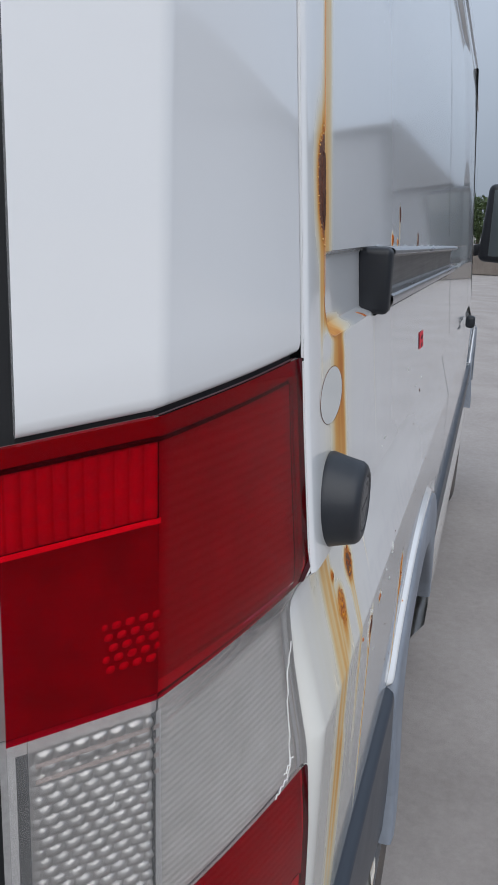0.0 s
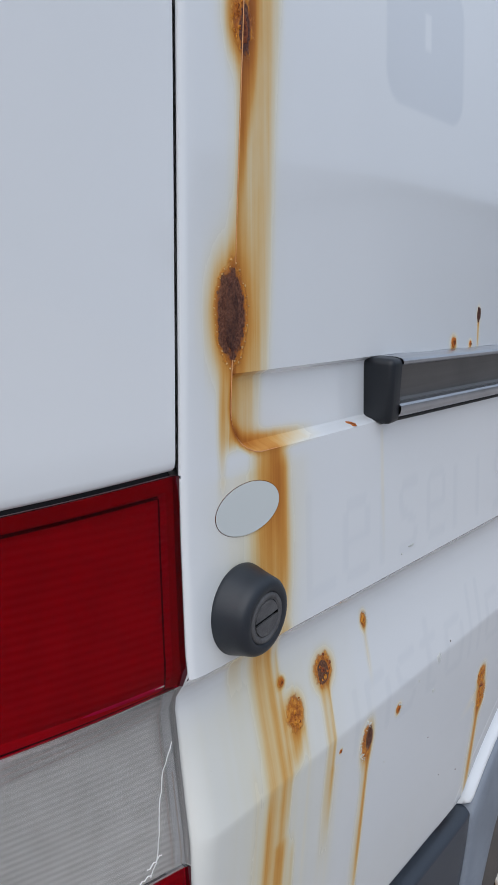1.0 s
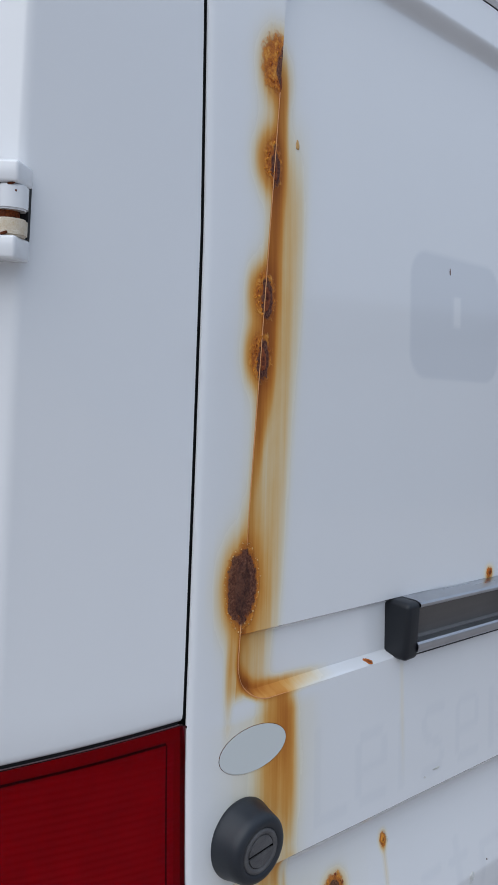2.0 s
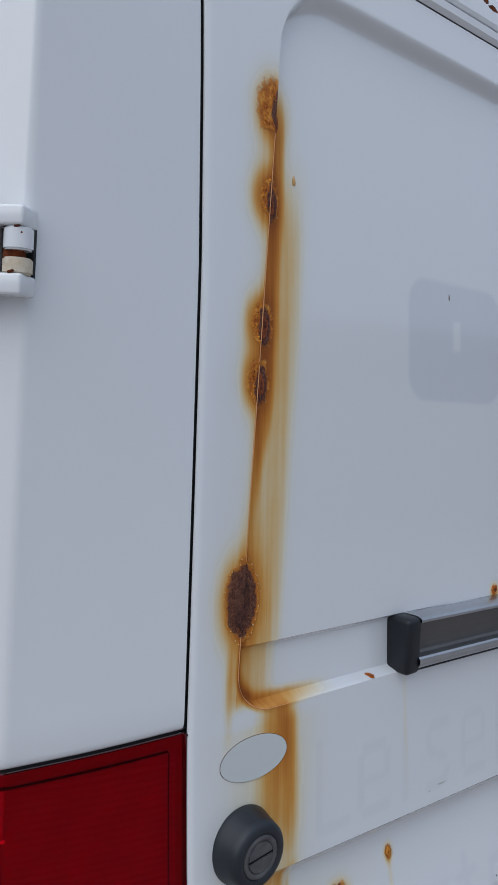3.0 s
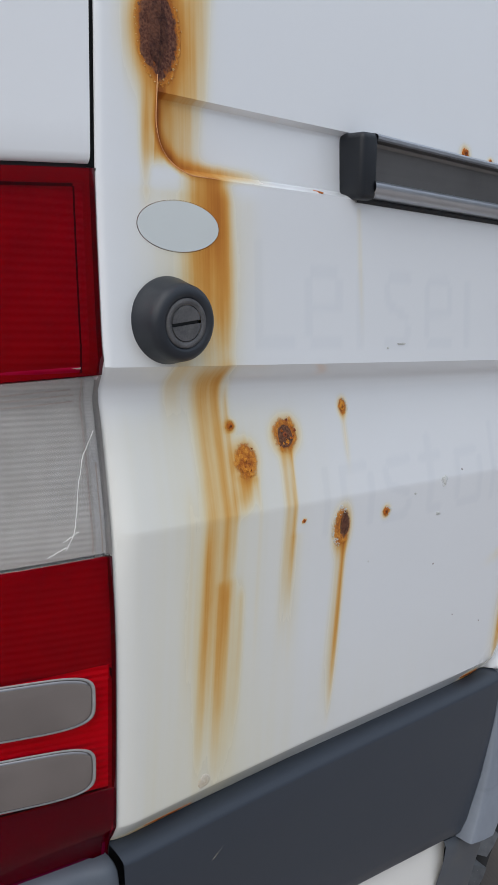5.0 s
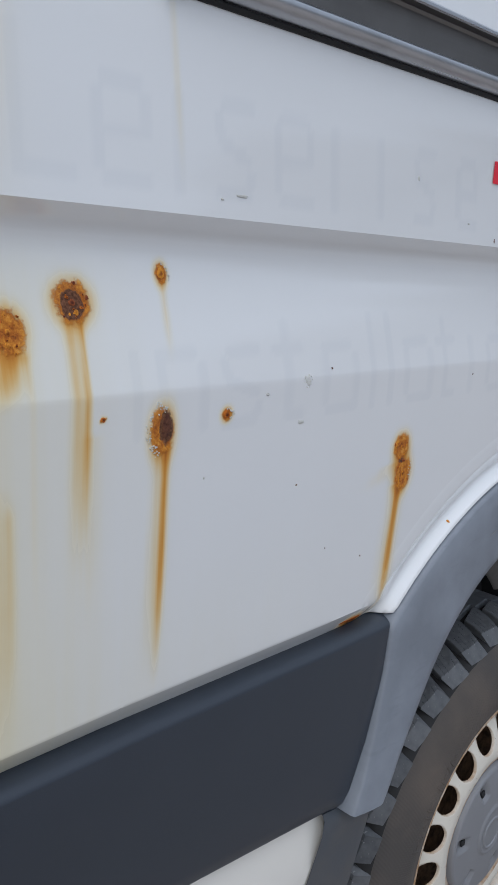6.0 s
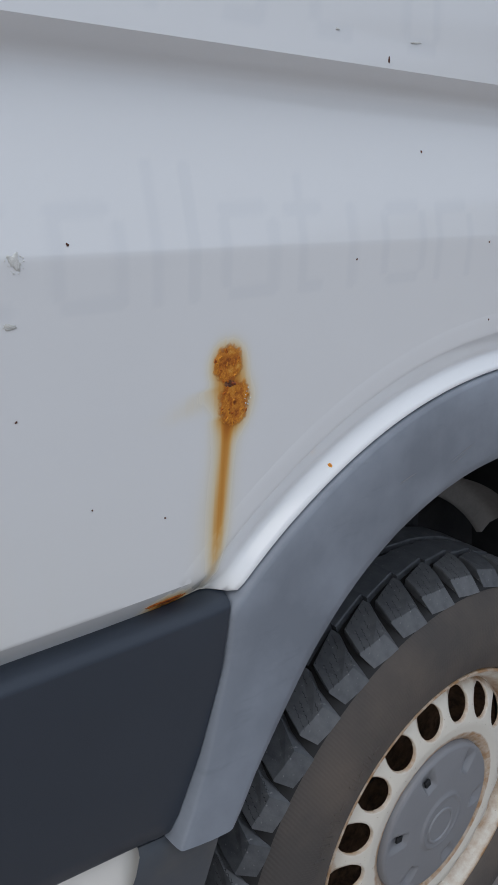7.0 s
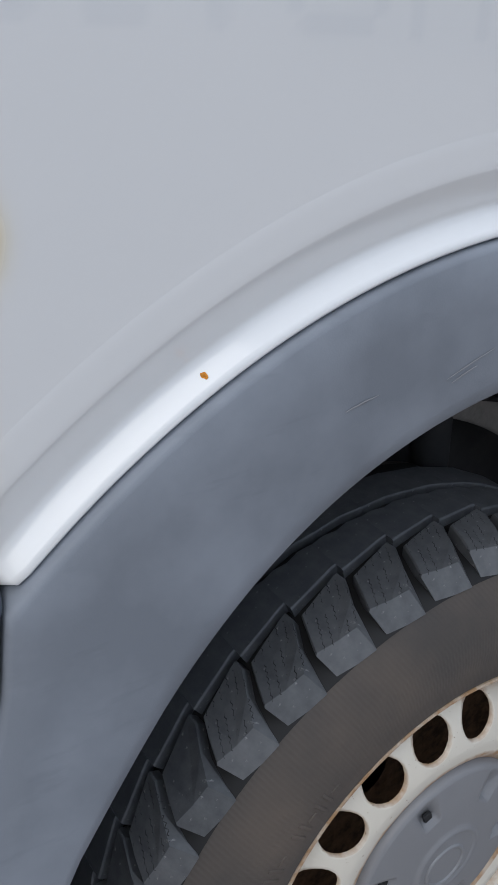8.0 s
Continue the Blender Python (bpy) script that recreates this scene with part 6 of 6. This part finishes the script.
# ---- rest of the van's shell ----
def build_upper():
    """Gutter, roof and the far side close the body."""
    xs = np.linspace(0.02, 3.3, 30)
    rows = []
    for x in xs:
        y = float(side_y(max(x, 0.06), 2.166))
        rows.append([(x, y, 2.167), (x, y - 0.004, 2.172), (x, y - 0.004, 2.180), (x, y + 0.010, 2.186)])
    v, f = grid(rows)
    sharpen(mesh_object("gutter_lip", v, f, CLEAN, van, "white pressed gutter lip"), 30)
    rows = []
    for x in xs:
        rows.append([(x, 0.080, 2.184), (x, 0.079, 2.190), (x, 0.086, 2.192)])
    v, f = grid(rows)
    mesh_object("gutter_gap", v, f, GAP, van, "dark gutter groove")
    # white rain rail on the gutter, with rust spots
    rows = []
    for x in np.r_[-0.02, xs]:
        rows.append([(x, 0.090, 2.189), (x, 0.074, 2.1895), (x, 0.071, 2.193), (x, 0.073, 2.225), (x, 0.080, 2.236), (x, 0.10, 2.240)])
    v, f = grid(rows)
    rain = sharpen(mesh_object("rain_rail", v, f, CLEAN, van, "white rain rail with small rust spots"), 40)
    rng = random.Random(17)
    for x, z, rx, rz in ((0.408, 2.219, 0.010, 0.003), (0.422, 2.217, 0.008, 0.0025), (0.445, 2.214, 0.007, 0.006), (0.462, 2.209, 0.012, 0.004), (0.39, 2.211, 0.004, 0.003)):
        ring = [(x + rx * rng.uniform(0.7, 1.2) * math.cos(a), 0.0712 + 0.06 * (z - 2.193), z + rz * rng.uniform(0.7, 1.2) * math.sin(a)) for a in np.linspace(0, 6.2832, 15)[:-1]]
        verts = ring + [(x, 0.0700 + 0.06 * (z - 2.193), z)]
        mesh_object("rust_spot", verts, [(k, (k + 1) % 14, 14) for k in range(14)], RUST_BROWN, rain, "rust spot", True)
    # roof with rounded shoulders and long ridges
    rows = []
    for x in np.r_[-0.19, -0.17, np.linspace(-0.12, 3.2, 24), 3.5, 3.8, 4.1]:
        drop = 0.10 * max(0, (x - 3.2) / 0.9) ** 2 + 0.05 * max(0, (-0.12 - x) / 0.07) ** 2
        row = []
        for t in np.linspace(0, 1, 50):
            y = 0.078 + (1.90 - 0.078) * t
            edge = min(t, 1 - t)
            z = 2.198 + 0.17 * (1 - (1 - min(1, edge / 0.16)) ** 2.4) + 0.05 * math.sin(math.pi * t) - drop
            if 0.2 < t < 0.8:
                z += 0.006 * max(0, math.sin(t * 60))
            row.append((x, y, z))
        rows.append(row)
    v, f = grid(rows)
    mesh_object("roof", v, f, CLEAN, van, "white ribbed steel roof")
    # far side
    rows = []
    for x in (-0.10, -0.02, 0.5, 1.5, 2.5, 3.3):
        rows.append([(x, y, z) for y, z in ((1.90, 2.20), (1.92, 2.1), (1.965, 1.5), (1.985, 1.1), (1.985, 0.75), (1.96, 0.5), (1.90, 0.42))])
    v, f = grid(rows)
    mesh_object("far_side", v, f, CLEAN, van, "white far side of the body")
    # floor pan
    v, f = grid([[(x, y, 0.43) for y in (0.14, 1.0, 1.9)] for x in (-0.2, 0.55)])
    mesh_object("floor_pan", v, f, GAP, van)
    v, f = grid([[(x, y, 0.43) for y in (0.30, 1.0, 1.9)] for x in (0.55, 1.55)])
    mesh_object("floor_pan", v, f, GAP, van)
    v, f = grid([[(x, y, 0.43) for y in (0.14, 1.0, 1.9)] for x in (1.55, 3.8, 4.9)])
    mesh_object("floor_pan", v, f, GAP, van)


build_upper()


def build_cab():
    """Cab: door, bonnet and screen ahead of the load space."""
    stations = [(3.30, 0.0, 2.185, 0.0), (3.60, 0.012, 2.15, 0.02), (3.95, 0.03, 2.06, 0.05), (4.25, 0.05, 1.75, 0.09), (4.55, 0.08, 1.33, 0.14), (4.80, 0.13, 1.18, 0.22), (4.95, 0.24, 1.02, 0.34), (5.02, 0.40, 0.80, 0.5)]
    rows = []
    for x, inn, top, shoulder in stations:
        row = []
        for z, y in ((0.66, 0.0), (0.87, 0.002), (1.00, -0.011), (1.155, -0.012), (1.235, 0.012), (1.245, -0.002)):
            row.append((x, inn + y, min(z, top - 0.02)))
        mid = 0.5 * (1.25 + top) if top > 1.4 else top - 0.01
        row += [(x, inn + 0.0 + 0.07 * (mid - 1.25), mid), (x, inn + 0.07 * max(0.0, top - 1.27) + shoulder * 0.2, top - 0.02), (x, inn + 0.12 + shoulder, top + 0.02), (x, 0.98, top + 0.10), (x, 1.84 - inn - shoulder, top + 0.02),
                (x, 1.93 - inn, top - 0.05), (x, 1.97 - inn, 1.1), (x, 1.97 - inn, 0.66)]
        rows.append(row)
    v, f = grid(rows)
    cab = mesh_object("cab", v, f, CLEAN, van, "white van cab")
    v, f = grid([[(x, y, z) for y in (0.42, 0.98, 1.54)] for x, z in ((5.02, 0.80), (5.03, 0.55))])
    mesh_object("front_grille", v, f, BLACK, van, "black front grille")
    v, f = grid([[(x, i + 0.000, 1.36), (x, i + 0.016, 1.62), (x + 0.02, i + 0.021, 1.82)] for x, i in ((3.42, 0.010), (3.7, 0.018), (3.95, 0.031))])
    mesh_object("cab_window", v, f, GLASS, van, "dark cab side window")
    # mirror on the door
    bm = bmesh.new()
    box(bm, (0.13, 0.23, 0.40), (4.28, -0.115, 1.560), Matrix.Rotation(radians(4), 4, "X"), 0.035, 4)
    mirror = part("wing_mirror", bm, BLACK, van, "black plastic wing mirror")
    bm = bmesh.new()
    box(bm, (0.06, 0.18, 0.06), (4.30, -0.04, 1.44), Matrix.Rotation(radians(-14), 4, "X"), 0.015, 3)
    part("mirror_arm", bm, BLACK, mirror)
    bm = bmesh.new()
    box(bm, (0.008, 0.18, 0.34), (4.212, -0.13, 1.565), None, 0.003, 2)
    part("mirror_glass", bm, GLASS, mirror, "dark mirror glass")
    # door joints
    for x in (1.62, 2.86, 3.30):
        rows = []
        for z in np.linspace(0.90, 2.16, 40):
            y = float(side_y(x, z)) - 0.0009
            rows.append([(x - 0.0025, y, z), (x + 0.0025, y, z)])
        v, f = grid(rows)
        mesh_object("door_joint", v, f, GAP, van, "dark joint round the sliding door", False)
    bm = bmesh.new()
    box(bm, (0.05, 0.035, 0.045), (2.80, -0.02, 1.19), None, 0.012, 3)
    part("door_handle", bm, BLACK, van, "black door handle")


build_cab()

# ---- yard ----
def build_ground():
    n = 70
    xs = np.r_[-120, -60, -30, np.linspace(-12, 40, n), 60, 120, 300]
    ys = np.r_[-200, -80, -40, np.linspace(-16, 16, 40), 40, 120]
    rows = []
    for x in xs:
        rows.append([(x, y, 0.012 * noise.noise(Vector((x * 0.4, y * 0.4, 0))) if abs(x) < 41 and abs(y) < 17 and not (-0.5 < y < 2.5 and -0.5 < x < 5.5) else 0.0) for y in ys])
    rows = [[(x, y, z - 0.020) for x, y, z in row] for row in rows]
    v, f = grid(rows)
    tagged(mesh_object("ground", v, f, CONCRETE, None, "pale weathered concrete yard"), "pale weathered concrete yard", "ground", "", "structure")


build_ground()


def building(name, x0, y0, x1, y1, eave, ridge, wall, roof, label, along="x"):
    b = tagged(new(name), label, "building")
    bm = bmesh.new()
    box(bm, (x1 - x0, y1 - y0, eave), ((x0 + x1) / 2, (y0 + y1) / 2, eave / 2))
    part("wall", bm, wall, b)
    o = 0.35
    if along == "x":
        ym = (y0 + y1) / 2
        p = [(x0 - o, y0 - o, eave), (x0 - o, ym, ridge), (x0 - o, y1 + o, eave), (x1 + o, y0 - o, eave), (x1 + o, ym, ridge), (x1 + o, y1 + o, eave)]
    else:
        xm = (x0 + x1) / 2
        p = [(x0 - o, y0 - o, eave), (xm, y0 - o, ridge), (x1 + o, y0 - o, eave), (x0 - o, y1 + o, eave), (xm, y1 + o, ridge), (x1 + o, y1 + o, eave)]
    q = [(x, y, z + 0.12) for x, y, z in p]
    faces = [(0, 1, 4, 3), (1, 2, 5, 4), (6, 9, 10, 7), (7, 10, 11, 8), (0, 6, 7, 1), (1, 7, 8, 2), (3, 4, 10, 9), (4, 5, 11, 10), (0, 3, 9, 6), (2, 8, 11, 5), (0, 2, 1), (3, 4, 5)]
    mesh_object("roof", p + q, faces, roof, b, "", False)
    return b


WALL_GREY = rough_mat("grey_cladding", (0.22, 0.23, 0.25), (0.29, 0.30, 0.32), 1.5, 0.7, 0.2, 0.01)
ROOF_GREY = rough_mat("grey_roofing", (0.14, 0.145, 0.155), (0.2, 0.205, 0.215), 1.5, 0.7, 0.2, 0.01)
hall = building("warehouse", 34, -26, 60, -4.2, 5.9, 6.6, WALL_GREY, ROOF_GREY, "grey clad warehouse with a pitched roof across the yard", "y")
building("shed", 36, -5.6, 48, -1.9, 3.6, 6.4, WALL_GREY, ROOF_GREY, "grey shed with a steep gable beside the warehouse")
for k in range(3):
    bm = bmesh.new()
    box(bm, (0.06, 3.4, 3.6), (33.98, -9 - 5.5 * k, 1.8), None, 0.02, 1)
    part("gate", bm, ROOF_GREY, hall, "grey roller gate")

long_hall = building("long_hall", 20, -26, 33, -9.5, 5.2, 7.6, WALL_GREY, ROOF_GREY, "long grey hall along the yard beside the van")
for k in range(3):
    bm = bmesh.new()
    box(bm, (3.6, 0.08, 3.2), (22.4 + 4.1 * k, -9.47, 1.6), None, 0.02, 1)
    part("gate", bm, ROOF_GREY, long_hall, "grey roller gate")
fence = tagged(new("yard_wall"), "low brown block wall at the yard's end", "wall", "", "structure")
WALL_BROWN = rough_mat("brown_blocks", (0.13, 0.11, 0.095), (0.22, 0.19, 0.165), 2.5, 0.85, 0.5, 0.02)
bm = bmesh.new()
box(bm, (0.3, 40, 0.75), (31, 8, 0.375), None, 0.02, 1)
part("block_wall", bm, WALL_BROWN, fence)


def build_tree(x, y, h, seed):
    rng = random.Random(seed)
    tree = tagged(new("tree"), "green leafy tree behind the yard wall", "tree")
    bark = rough_mat("bark", (0.08, 0.06, 0.045), (0.15, 0.12, 0.09), 8, 0.9, 0.6, 0.02)
    rows = []
    for k in range(9):
        z = h * 0.6 * k / 8
        r = 0.16 * (1 - 0.75 * k / 8)
        rows.append([(x + 0.1 * math.sin(k) + r * math.cos(a), y + r * math.sin(a), z) for a in np.linspace(0, 6.2832, 13)[:-1]])
    v, f = grid(rows, close_v=True)
    mesh_object("trunk", v, f, bark, tree)
    leaf = rough_mat("leaf_green", (0.045, 0.075, 0.025), (0.085, 0.12, 0.04), 3, 0.6, 0.1, 0.01)
    verts, faces = [], []
    for k in range(2600):
        d = Vector((rng.gauss(0, 1), rng.gauss(0, 1), rng.gauss(0, 1))).normalized() * rng.uniform(0.35, 1.0) ** 0.5
        w = 1 + 0.35 * noise.noise(d * 2.2 + Vector((seed, 0, 0)))
        c = Vector((x, y, h * 0.68)) + Vector((d.x * h * 0.30 * w, d.y * h * 0.30 * w, d.z * h * 0.34 * w))
        s = rng.uniform(0.07, 0.14)
        a, b = Vector((rng.uniform(-1, 1), rng.uniform(-1, 1), rng.uniform(-1, 1))).normalized(), Vector((rng.uniform(-1, 1), rng.uniform(-1, 1), rng.uniform(-1, 1))).normalized()
        i = len(verts)
        verts += [c - a * s, c + b * s * 0.5, c + a * s, c - b * s * 0.5]
        faces.append((i, i + 1, i + 2, i + 3))
    tagged(mesh_object("crown", verts, faces, leaf, tree, "", False), "", "", "", "stuff")


build_tree(44, 1.0, 3.1, 3)
build_tree(47, 2.8, 3.3, 4)

# tread blocks of the tyre that the camera passes
tread_blocks(rear_wheel, AXLES[0])
